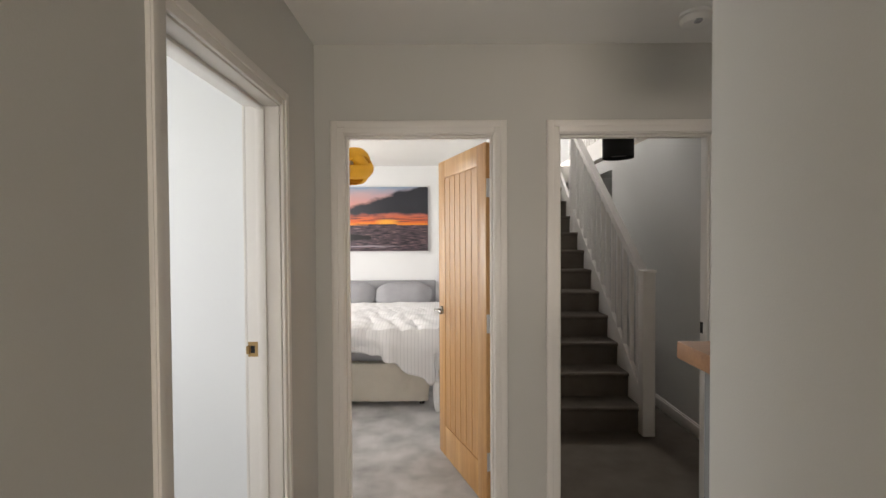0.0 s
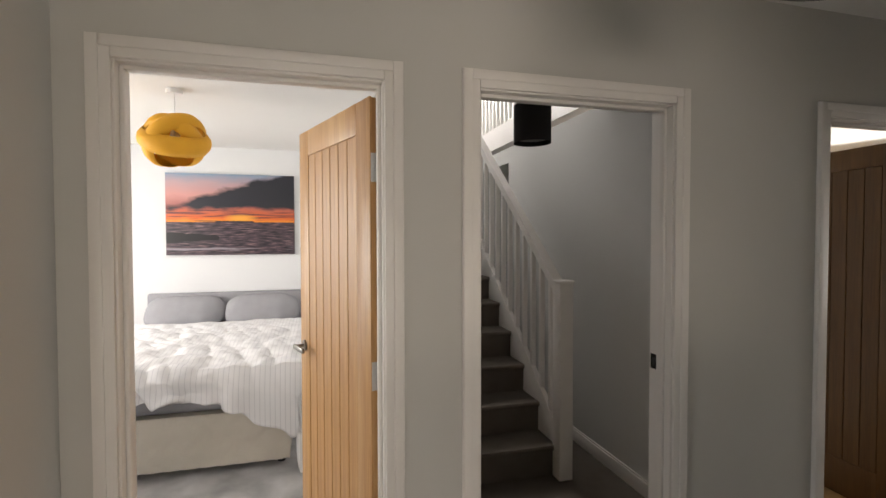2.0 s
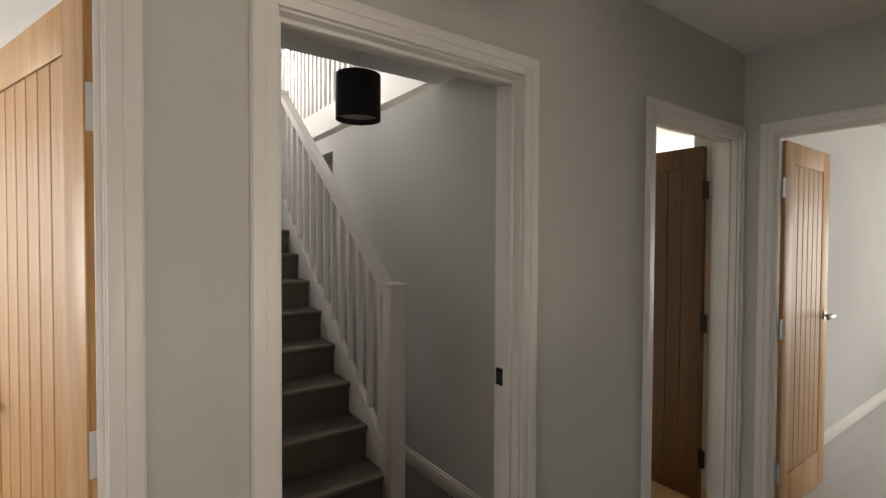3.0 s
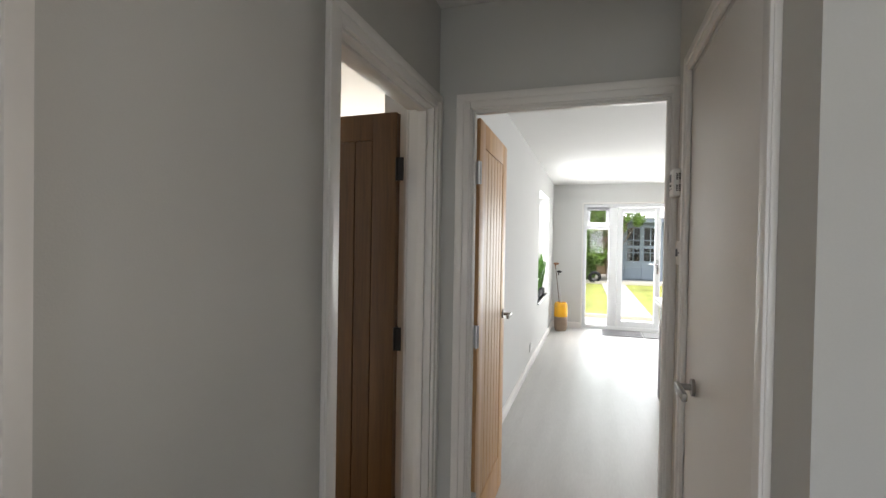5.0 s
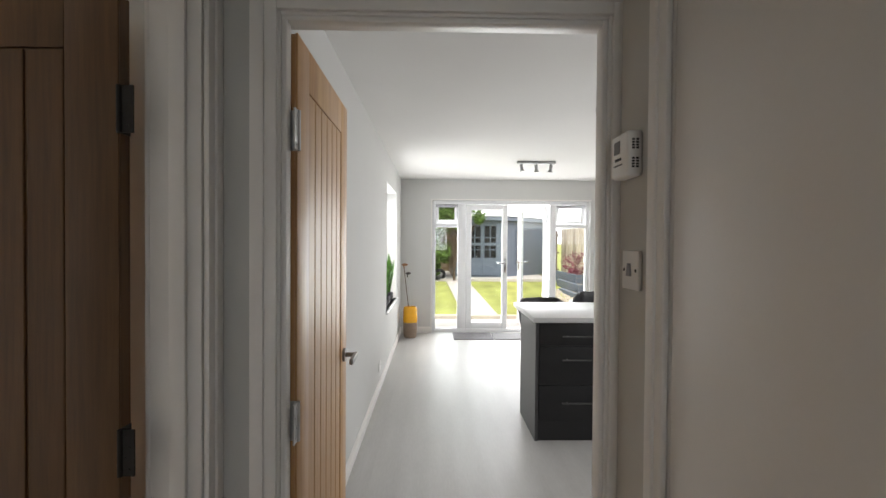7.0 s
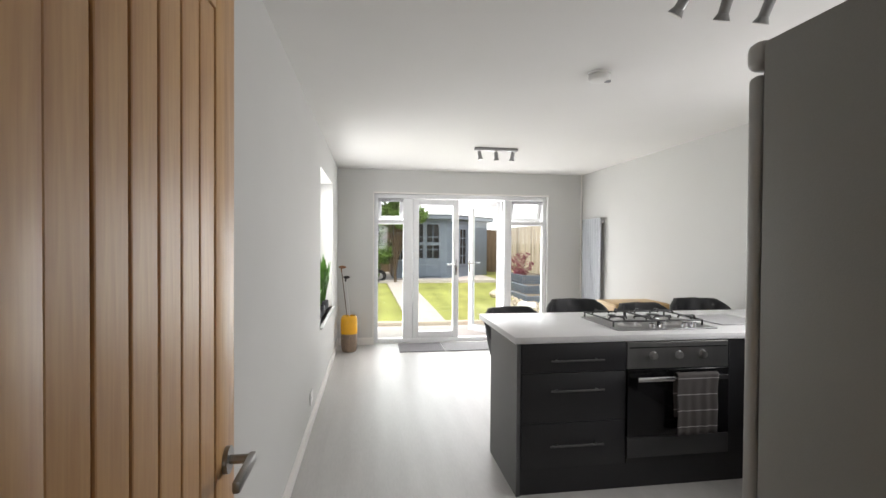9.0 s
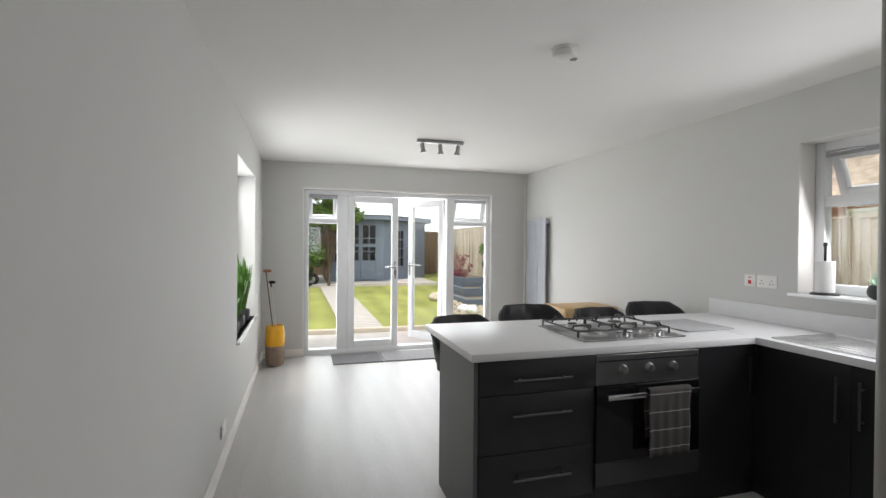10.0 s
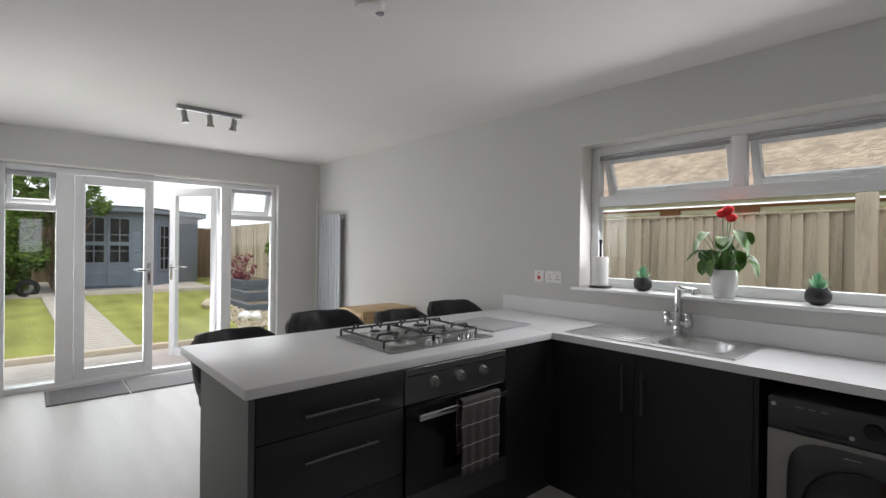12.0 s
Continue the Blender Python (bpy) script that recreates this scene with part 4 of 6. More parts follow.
for x0, x1, hx in ((4.195, 4.714, 4.664), (4.718, 5.205, 4.767)):
    Shape().box(x0, x1, SY - 0.019, SY, 0.152, 0.866, 0.002).part("door", CABINET, run)
    s = Shape().tube((hx, SY + 0.03, 0.575), (hx, SY + 0.03, 0.80), 0.006, seg=12)
    for z in (0.61, 0.765):
        s.tube((hx, SY + 0.03, z), (hx, SY, z), 0.005, seg=10)
    tagged(s.part("handle", HANDLE, run, smooth=True), "slim steel bar handle")
Shape().box(4.174, 4.192, -0.83, SY, 0.0, CT).part("end_panel", CABINET, run)
run2 = thing("base_cupboard", pose(0, 0, 0), "charcoal base cupboard beyond the washing machine", "kitchen unit")
Shape().box(3.32, 3.52, -0.83, SY, 0.0, CT).part("carcass", CABINET, run2)

wm = thing("washing_machine", pose(3.845, -0.29, 0), "grey front-loading washing machine with a round dark door", "washing machine")
Shape().box(-0.298, 0.298, -0.53, 0.0, 0.012, 0.668, 0.006).part("body", MACHINE, wm, smooth=True)
Shape().box(-0.298, 0.298, -0.53, 0.004, 0.670, 0.806, 0.012, seg=3).part("control_panel", SILVER, wm, smooth=True)


def door_surround():
    """A rounded-square bezel narrowing to the round door glass."""
    s = Shape()
    rings = []
    for hw, hh, n, d in ((0.232, 0.245, 5.0, 0.0), (0.232, 0.245, 5.0, 0.012), (0.224, 0.237, 4.5, 0.020), (0.196, 0.200, 2.2, 0.030), (0.182, 0.184, 2.0, 0.026), (0.170, 0.172, 2.0, 0.008)):
        ring = []
        for i in range(64):
            c_, s_ = math.cos(2 * math.pi * i / 64), math.sin(2 * math.pi * i / 64)
            rad = (abs(c_) ** n + abs(s_) ** n) ** (-1 / n)
            ring.append(s.bm.verts.new((hw * rad * c_, hh * rad * s_, d)))
        rings.append(ring)
    for p_, q_ in zip(rings, rings[1:]):
        for i in range(64):
            j = (i + 1) % 64
            s.bm.faces.new((p_[i], p_[j], q_[j], q_[i]))
    return s


door_surround().part("door_ring", SILVER, wm, smooth=True, at=pose(-0.005, 0.0, 0.405, -90, 0, 0))
s = Shape().lathe([(0.001, 0.030), (0.08, 0.026), (0.14, 0.016), (0.172, 0.009)], seg=48)
s.part("door_glass", BLACKGLASS, wm, smooth=True, at=pose(-0.005, 0.0, 0.405, -90, 0, 0))
Shape().tube((-0.03, 0.004, 0.745), (-0.03, 0.024, 0.745), 0.030, 0.026, seg=24).part("knob", DARKMETAL, wm, smooth=True)
for x, z in ((0.275, 0.775), (0.03, 0.705), (-0.12, 0.715), (-0.16, 0.715), (-0.2, 0.715)):
    Shape().tube((x, 0.004, z), (x, 0.012, z), 0.008).part("button", STEEL, wm, smooth=True)
for x in (0.10, 0.14, 0.18):
    Shape().box(x, x + 0.022, 0.004, 0.0055, 0.775, 0.779).part("marking", MACHINE, wm)
Shape().box(0.0, 0.05, 0.018, 0.0235, 0.622, 0.630).part("badge", STEEL, wm)
Shape().box(0.04, 0.20, 0.004, 0.009, 0.690, 0.702, 0.003).part("drawer_grip", BLACK, wm)

hb = thing("gas_hob", pose(5.565, 0.452, 0.911), "stainless four-burner gas hob with black pan supports", "hob")
s = Shape().box(-0.255, 0.255, -0.335, 0.335, 0.0, 0.008, 0.003)
s.part("plate", PANELSTEEL, hb, smooth=True)
for bx, by, r in ((-0.10, 0.17, 0.045), (0.13, 0.17, 0.036), (0.13, -0.14, 0.05), (-0.10, -0.12, 0.028)):
    Shape().lathe([(r + 0.03, 0.008), (r + 0.02, 0.014), (r, 0.016), (r, 0.028), (r - 0.004, 0.032), (0.001, 0.032)], (bx, by, 0), 28).part("burner", STEEL, hb, smooth=True)
    Shape().lathe([(r - 0.008, 0.032), (r - 0.008, 0.037), (r - 0.012, 0.039), (0.001, 0.039)], (bx, by, 0), 24).part("burner_cap", BLACK, hb, smooth=True)
for y0, y1 in ((0.015, 0.315), (-0.295, 0.005)):
    s = Shape()
    x0, x1 = -0.165, 0.235
    zt = 0.052
    s.path([(x0, y0, zt - 0.01), (x1, y0, zt - 0.01), (x1, y1, zt - 0.01), (x0, y1, zt - 0.01), (x0, y0, zt - 0.01)], 0.0058, 8)
    for x in (-0.10, 0.13):
        ym = (y0 + y1) / 2
        for d in (-1, 1):
            ye = y0 if d < 0 else y1
            s.path([(x, ye, zt - 0.01), (x, ye - d * 0.015, zt + 0.010), (x, ym + d * 0.03, zt + 0.010), (x, ym + d * 0.025, zt - 0.004)], 0.0058, 8)
    for y in (y0 + 0.075, y1 - 0.075):
        for xa, xb in ((x0, x0 + 0.05), (x1, x1 - 0.05)):
            s.path([(xa, y, zt - 0.01), (xa + (xb - xa) * 0.25, y, zt + 0.010), (xb, y, zt + 0.010)], 0.0058, 8)
    for x in (x0, x1):
        for y in (y0, y1):
            s.tube((x, y, 0.008), (x, y, zt - 0.01), 0.0058, seg=8)
    s.part("pan_support", BLACK, hb, smooth=True)
for y in (-0.20, -0.135, 0.02, 0.085):
    Shape().tube((-0.215, y, 0.008), (-0.215, y, 0.034), 0.021, 0.017, seg=20).box(-0.232, -0.198, y - 0.003, y + 0.003, 0.034, 0.039).part("knob", CHROME, hb, smooth=True)

cb = thing("chopping_board", pose(5.60, -0.135, 0.911, 0, 0, 4), "rectangular frosted glass chopping board", "chopping board")
Shape().box(-0.18, 0.20, -0.235, 0.15, 0.0, 0.009, 0.003).part("board", BOARDGLASS, cb, smooth=True)

sk2 = thing("kitchen_sink", pose(4.717, -0.565, 0.911), "stainless inset sink with ribbed drainer", "sink")
s = Shape()
X0, X1, Y0, Y1 = -0.44, 0.435, -0.245, 0.235
B = (-0.365, -0.03, -0.155, 0.165)
for x0, x1, y0, y1 in ((X0, B[0], Y0, Y1), (B[1], X1, Y0, Y1), (B[0], B[1], Y0, B[2]), (B[0], B[1], B[3], Y1)):
    s.box(x0, x1, y0, y1, 0.0, 0.004)
s.box(X0, X1, Y1 - 0.008, Y1, 0.004, 0.007).box(X0, X1, Y0, Y0 + 0.008, 0.004, 0.007).box(X0, X0 + 0.008, Y0, Y1, 0.004, 0.007).box(X1 - 0.008, X1, Y0, Y1, 0.004, 0.007)
for i in range(7):
    y = -0.15 + i * 0.052
    s.box(0.03, 0.39 - 0.02 * abs(i - 3), y, y + 0.018, 0.004, 0.008, 0.003)
s.part("drainer", STEEL, sk2, smooth=True)
s = Shape()
cx, cy, hw, hh = (B[0] + B[1]) / 2, (B[2] + B[3]) / 2, (B[1] - B[0]) / 2, (B[3] - B[2]) / 2
rings = []
for k, (sc, z, n) in enumerate(((1.005, 0.0045, 9.0), (0.99, 0.002, 3.2), (0.96, -0.02, 3.0), (0.92, -0.11, 3.0), (0.84, -0.138, 4.0), (0.1, -0.145, 2.0))):
    ring = []
    for i in range(48):
        a = 2 * math.pi * i / 48
        c_, s_ = math.cos(a), math.sin(a)
        rad = (abs(c_) ** n + abs(s_) ** n) ** (-1 / n)
        ring.append(s.bm.verts.new((cx + hw * sc * rad * c_, cy + hh * sc * rad * s_, z)))
    rings.append(ring)
for a, b in zip(rings, rings[1:]):
    for i in range(48):
        j = (i + 1) % 48
        s.bm.faces.new((a[i], a[j], b[j], b[i]))
s.bm.faces.new(rings[-1])
s.part("bowl", STEEL, sk2, smooth=True)
tp = thing("mixer_tap", pose(4.702, -0.785, 0.912), "chrome square monobloc mixer tap with lever handles", "tap")
Shape().box(-0.02, 0.02, -0.02, 0.02, 0, 0.05, 0.003).box(-0.016, 0.016, -0.016, 0.016, 0.05, 0.275, 0.003).box(-0.018, 0.018, -0.020, 0.235, 0.262, 0.282, 0.003, pose(0, 0, 0, 0, 0, 42)).box(-0.014, 0.014, 0.20, 0.23, 0.248, 0.263, 0.002, pose(0, 0, 0, 0, 0, 42)).part("spout", CHROME, tp, smooth=True)
s = Shape().box(-0.065, 0.065, -0.013, 0.013, 0.055, 0.081, 0.003)
for x in (-0.058, 0.058):
    s.box(x - 0.016, x + 0.016, -0.016, 0.016, 0.045, 0.10, 0.003).box(x - 0.012, x + 0.012, -0.012, 0.03, 0.10, 0.128, 0.003)
s.part("lever", CHROME, tp, smooth=True)

fr = thing("fridge_freezer", pose(2.99, 0.866, 0), "tall grey fridge freezer with a rounded silver door edge", "fridge")
Shape().box(0.05, 0.545, 0.0, 0.598, 0.03, 1.86, 0.004).part("body", FRIDGE, fr, smooth=True)
Shape().box(0.555, 0.592, 0.001, 0.597, 0.72, 1.80, 0.014, seg=4).box(0.555, 0.592, 0.001, 0.597, 0.06, 0.712, 0.014, seg=4).part("door", FRIDGEDOOR, fr, smooth=True)
Shape().box(0.547, 0.598, -0.002, 0.600, 1.81, 1.872, 0.02, seg=4).part("top_cap", FRIDGEDOOR, fr, smooth=True)
s = Shape()
for x in (0.06, 0.5):
    for y in (0.06, 0.54):
        s.tube((x, y, 0), (x, y, 0.03), 0.02)
s.box(0.546, 0.5545, 0.01, 0.588, 0.06, 1.80)
s.part("seal", BLACK, fr)


def spot_bar(x, y, z, aims):
    """A ceiling bar with three small swivel spotlights."""
    t = thing("spotlight_bar", pose(x, y, z), "steel ceiling bar with three swivel spotlights", "ceiling light", "ceiling spotlight bars")
    Shape().box(-0.025, 0.025, -0.235, 0.235, -0.032, 0.0, 0.003).part("bar", PANELSTEEL, t, smooth=True)
    for yy, (dx, dy) in zip((-0.18, 0.0, 0.18), aims):
        d = Vector((dx, dy, -1)).normalized()
        a = Vector((0, yy, -0.075))
        s = Shape().tube((0, yy, -0.03), a, 0.006, seg=10)
        s.tube(a - d * 0.035, a + d * 0.03, 0.020, seg=20).tube(a + d * 0.03, a + d * 0.055, 0.020, 0.031, seg=20, caps=True)
        s.part("spot_head", PANELSTEEL, t, smooth=True)
        Shape().tube(a + d * 0.0555, a + d * 0.0575, 0.029, seg=20).part("lens", WARMWHITE, t)


spot_bar(7.575, 0.945, H, ((0.2, 0.1), (0.1, -0.1), (-0.1, -0.15)))
spot_bar(4.33, 0.90, H, ((0.5, 0.1), (0.5, 0.0), (0.6, 0.45)))

rd = thing("vertical_radiator", pose(8.86, -0.846, 0.20), "tall grey vertical panel radiator on the wall", "radiator")
for i in range(8):
    Shape().box(-0.27 + i * 0.068, -0.27 + i * 0.068 + 0.062, 0.055, 0.075, 0.0, 1.58, 0.006).part("panel", RADIATOR, rd, smooth=True)
for z in (0.03, 1.51):
    Shape().box(-0.27, 0.27, 0.02, 0.054, z, z + 0.04).box(-0.2, -0.17, 0, 0.025, z, z + 0.04).box(0.17, 0.2, 0, 0.025, z, z + 0.04).part("manifold", RADIATOR, rd)
pp = thing("heating_pipe", pose(9.285, -0.825, 0), "white painted pipe in the corner", "pipe")
Shape().tube((0, 0, 0), (0, 0, H), 0.011).part("pipe", GLOSSWHITE, pp, smooth=True)


def socket(x, double, red=False):
    w = 0.146 if double else 0.086
    p = thing("wall_socket", pose(x, -0.846, 1.148), "white plastic double socket on the wall" if double else "white plastic cooker switch with a red rocker", "socket")
    Shape().box(-w / 2, w / 2, 0, 0.009, 0, 0.086, 0.003).part("plate", PLASTIC, p, smooth=True)
    if red:
        Shape().box(-0.012, 0.012, 0.009, 0.014, 0.018, 0.046, 0.002).part("rocker", REDPLASTIC, p)
        Shape().box(-0.01, 0.01, 0.009, 0.011, 0.062, 0.068).part("neon", REDPLASTIC, p)
    else:
        s = Shape()
        for dx in (-0.036, 0.036):
            for a, b in ((0.0, 0.045), (-0.011, 0.022), (0.011, 0.022)):
                s.box(dx + a - 0.003, dx + a + 0.003, 0.009, 0.0096, b, b + 0.008)
        s.part("pin_hole", BLACK, p)
        Shape().box(-0.012, -0.004, 0.009, 0.013, 0.058, 0.074, 0.001).box(0.004, 0.012, 0.009, 0.013, 0.058, 0.074, 0.001).part("rocker", PLASTIC, p)


socket(5.725, False, True)
socket(5.598, True)
ls = thing("wall_socket", pose(6.40, 2.719, 0.19), "white plastic double socket low on the wall", "socket")
Shape().box(-0.073, 0.073, -0.009, 0, 0, 0.086, 0.003).part("plate", PLASTIC, ls, smooth=True)
s = Shape()
for dx in (-0.036, 0.036):
    s.box(dx - 0.004, dx + 0.004, -0.0096, -0.009, 0.045, 0.055)
s.part("pin_hole", BLACK, ls)


def bar_stool(m, dz):
    t = thing("bar_stool", m, "charcoal quilted bucket bar stool with a gas-lift chrome stem", "stool", "bar stools at the peninsula")
    s = Shape()
    nu, nv = 40, 18
    rows = []
    for j in range(nv + 1):
        v = j / nv
        row = []
        for i in range(nu + 1):
            a = math.pi * (-0.62 + 1.24 * i / nu)
            fall = max(0.0, (abs(a) - 0.75) / 1.2)
            ztop = 0.33 - 0.22 * fall ** 1.2
            z = ztop * v
            q = abs(math.sin((a * 3.4 + v * 3.0) * math.pi / 2) * math.sin((a * 3.4 - v * 3.0) * math.pi / 2)) ** 0.4
            r = 0.205 + 0.045 * v + 0.012 * q
            row.append(s.bm.verts.new((r * math.cos(a) * 0.93, r * math.sin(a) * 1.05, z)))
        rows.append(row)
    for a, b in zip(rows, rows[1:]):
        for i in range(nu):
            s.bm.faces.new((a[i], a[i + 1], b[i + 1], b[i]))
    back = s.part("backrest", LEATHER, t, smooth=True, at=pose(0, 0, 0.64 + dz))
    md = back.modifiers.new("thickness", "SOLIDIFY")
    md.thickness, md.offset = 0.035, -1
    Shape().lathe([(0.001, 0.60 + dz), (0.15, 0.60 + dz), (0.205, 0.63 + dz), (0.215, 0.66 + dz), (0.20, 0.685 + dz), (0.12, 0.695 + dz), (0.001, 0.695 + dz)], seg=40).part("seat", LEATHER, t, smooth=True)
    Shape().lathe([(0.20, 0.0), (0.20, 0.008), (0.06, 0.025), (0.03, 0.05), (0.028, 0.30), (0.02, 0.31), (0.02, 0.60 + dz)], seg=32).part("stem", CHROME, t, smooth=True)
    s = Shape()
    pts = [(-0.03, 0, 0.28)] + [(-0.16 * math.cos(a), 0.13 * math.sin(a), 0.28) for a in [radians(d) for d in range(-60, 61, 20)]] + [(-0.03, 0, 0.28)]
    s.path(pts, 0.009, 8)
    s.part("footrest", CHROME, t, smooth=True)
    return t


for x, y, turn, dz in ((6.14, 1.14, 10, -0.05), (6.22, 0.60, -4, 0.0), (6.14, 0.03, 5, -0.03), (6.18, -0.48, -8, 0.0)):
    bar_stool(pose(x, y, 0, 0, 0, turn), dz)

ch = thing("folding_table", pose(7.41, -0.53, 0), "pale wooden drop-leaf table, folded, against the wall", "table")
Shape().box(-0.20, 0.20, -0.31, 0.30, 0.785, 0.81, 0.005).part("top", LIGHTWOOD, ch, smooth=True)
for x0, x1 in ((-0.225, -0.206), (0.206, 0.225)):
    Shape().box(x0, x1, -0.31, 0.30, 0.12, 0.806, 0.005).part("drop_leaf", LIGHTWOOD, ch, smooth=True)
Shape().box(-0.17, 0.17, -0.29, 0.285, 0.0, 0.784, 0.004).part("frame", LIGHTWOOD, ch)

mt = thing("door_mat", pose(9.02, 1.31, 0.001), "dark grey ribbed door mat before the garden doors", "mat")
Shape().box(-0.255, 0.255, -0.02, 0.58, 0.0, 0.012, 0.004).part("mat", MAT, mt)
mt2 = thing("door_mat", pose(9.02, 0.70, 0.001), "lighter grey door mat before the garden doors", "mat")
Shape().box(-0.255, 0.255, -0.44, 0.575, 0.0, 0.012, 0.004).part("mat", material("light_grey_mat", (0.27, 0.265, 0.27), 0.95, vary=0.1, scale=30, fine=300, bump=0.09), mt2)
s = Shape()
for i in range(14):
    for j in range(12):
        s.tube((-0.23 + i * 0.035, 0.02 + j * 0.046 + (i % 2) * 0.02, 0.011), (-0.23 + i * 0.035, 0.02 + j * 0.046 + (i % 2) * 0.02, 0.015), 0.010, 0.007, seg=6)
s.part("nub", MAT, mt)

vz = thing("umbrella_pot", pose(8.94, 2.545, 0), "tall yellow pot with a brown pebbled foot holding golf clubs", "pot")
Shape().lathe([(0.085, 0.0), (0.098, 0.03), (0.105, 0.12), (0.107, 0.235)], seg=40).part("foot", STONEPOT, vz, smooth=True)
Shape().lathe([(0.108, 0.235), (0.110, 0.30), (0.108, 0.41), (0.098, 0.455), (0.082, 0.468), (0.078, 0.46), (0.078, 0.10), (0.001, 0.10)], seg=40).part("body", YELLOWGLAZE, vz, smooth=True)
for k, (tx, ty, L) in enumerate(((0.035, 0.12, 1.09), (0.02, 0.095, 0.96))):
    g = thing("golf_club", pose(8.94 - 0.01 * k, 2.53 - 0.03 * k, 0.11), "old golf club with a thin shaft standing in the pot", "golf club", "golf clubs")
    top = Vector((tx, ty, L - 0.11))
    Shape().tube((0, 0, 0), top, 0.006, seg=10).part("shaft", BARK if k == 0 else STEEL, g, smooth=True)
    Shape().ball(top + Vector((-0.01, -0.015, 0.012)), 0.026, 0.050 if k == 0 else 0.042, 0.020).tube(top - Vector((tx, ty, L - 0.11)).normalized() * 0.05, top + Vector((0, 0, 0.006)), 0.008, 0.011, seg=10).part("head", WORKTOP_WOOD if k == 0 else DARKMETAL, g, smooth=True)

# ---- windows ----
def bars(s, axis, lo, hi, a0, a1, z0, z1, w, bevel=0.006):
    """A rectangular frame of bars of width w."""
    def put(u0, u1, v0, v1):
        if axis == "x":
            s.box(lo, hi, u0, u1, v0, v1, bevel)
        else:
            s.box(u0, u1, lo, hi, v0, v1, bevel)
    put(a0, a0 + w, z0, z1)
    put(a1 - w, a1, z0, z1)
    put(a0 + w, a1 - w, z0, z0 + w)
    put(a0 + w, a1 - w, z1 - w, z1)
    return s


def pane(name, parent, m, w, h):
    ob = Shape().box(-w / 2, w / 2, -0.003, 0.003, 0, h).part(name, GLASS, parent, at=m)
    ob.visible_shadow = False
    return ob


# garden doors
gw = tagged(new("window_garden_doors"), "white plastic glazed garden doors with side windows", "window", kind="structure")
FXI, FXO = 9.385, 9.455
s = Shape()
bars(s, "x", FXI, FXO, -0.315, 2.222, 0.0, 2.115, 0.055)
s.box(FXI, FXO, 1.675, 1.812, 0.055, 2.06, 0.006).box(FXI, FXO, 0.215, 0.325, 0.055, 2.06, 0.006)
s.box(FXI, FXO, 1.812, 2.167, 1.69, 1.75, 0.006).box(FXI, FXO, -0.26, 0.215, 1.69, 1.75, 0.006)
s.part("frame", PVC, gw, smooth=True)
for a0, a1 in ((1.812, 2.167), (-0.26, 0.215)):
    pane("glass", gw, pose(9.42, (a0 + a1) / 2, 0.056, 0, 0, 90), a1 - a0, 1.633)
    v = Shape()
    bars(v, "x", -0.025, 0.025, -(a1 - a0) / 2 + 0.002, (a1 - a0) / 2 - 0.002, -0.308, -0.002, 0.045)
    vent = v.part("vent_sash", PVC, gw, smooth=True, at=pose(9.43, (a0 + a1) / 2, 2.06, 0, -14, 0))
    pane("glass", vent, pose(0, 0, -0.262, 0, 0, 90), a1 - a0 - 0.09, 0.215)
    b = Shape()
    for i in range(5):
        b.box(9.375, 9.380, a0, a1, 2.045 - i * 0.009, 2.051 - i * 0.009)
    b.part("rolled_blind", GREYFABRIC, gw)


def garden_leaf(m, side):
    """A glazed door leaf; local x runs from the hinge."""
    s = Shape()
    W, Z0, Z1 = 0.668, 0.045, 2.055
    s.box(0.0, 0.085, -0.03, 0.03, Z0, Z1, 0.006).box(W - 0.085, W, -0.03, 0.03, Z0, Z1, 0.006)
    s.box(0.085, W - 0.085, -0.03, 0.03, Z0, Z0 + 0.105, 0.006).box(0.085, W - 0.085, -0.03, 0.03, Z1 - 0.085, Z1, 0.006)
    leaf = s.part("door_leaf", PVC, gw, smooth=True, at=m)
    pane("glass", leaf, pose(W / 2, 0, Z0 + 0.10), W - 0.165, Z1 - Z0 - 0.18)
    h = Shape()
    for sg in (1, -1):
        lo, hi = sorted((sg * 0.031, sg * 0.042))
        h.box(W - 0.058, W - 0.026, lo, hi, 0.96, 1.19, 0.006)
        h.tube((W - 0.042, sg * 0.042, 1.115), (W - 0.042, sg * 0.075, 1.115), 0.009)
        lo, hi = sorted((sg * 0.068, sg * 0.082))
        h.box(W - 0.16, W - 0.034, lo, hi, 1.104, 1.125, 0.004)
        h.tube((W - 0.042, sg * 0.042, 1.02), (W - 0.042, sg * 0.045, 1.02), 0.010)
    tagged(h.part("handle", CHROME, leaf, smooth=True), "chrome lever handle on a long plate")
    return leaf


garden_leaf(pose(9.42, 1.672, 0, 0, 0, -90), 1)
garden_leaf(pose(9.47, 0.335, 0, 0, 0, 34), -1)
Shape().box(9.31, 9.60, -0.315, 2.222, -0.02, -0.001).box(9.455, 9.62, -0.315, 2.222, -0.04, 0.03, 0.004).part("threshold", PVC, gw)
Shape().box(9.300, 9.306, -0.325, 2.232, 2.117, 2.137).box(9.300, 9.306, 2.224, 2.24, 0.1, 2.117).part("trim", GLOSSWHITE, gw)

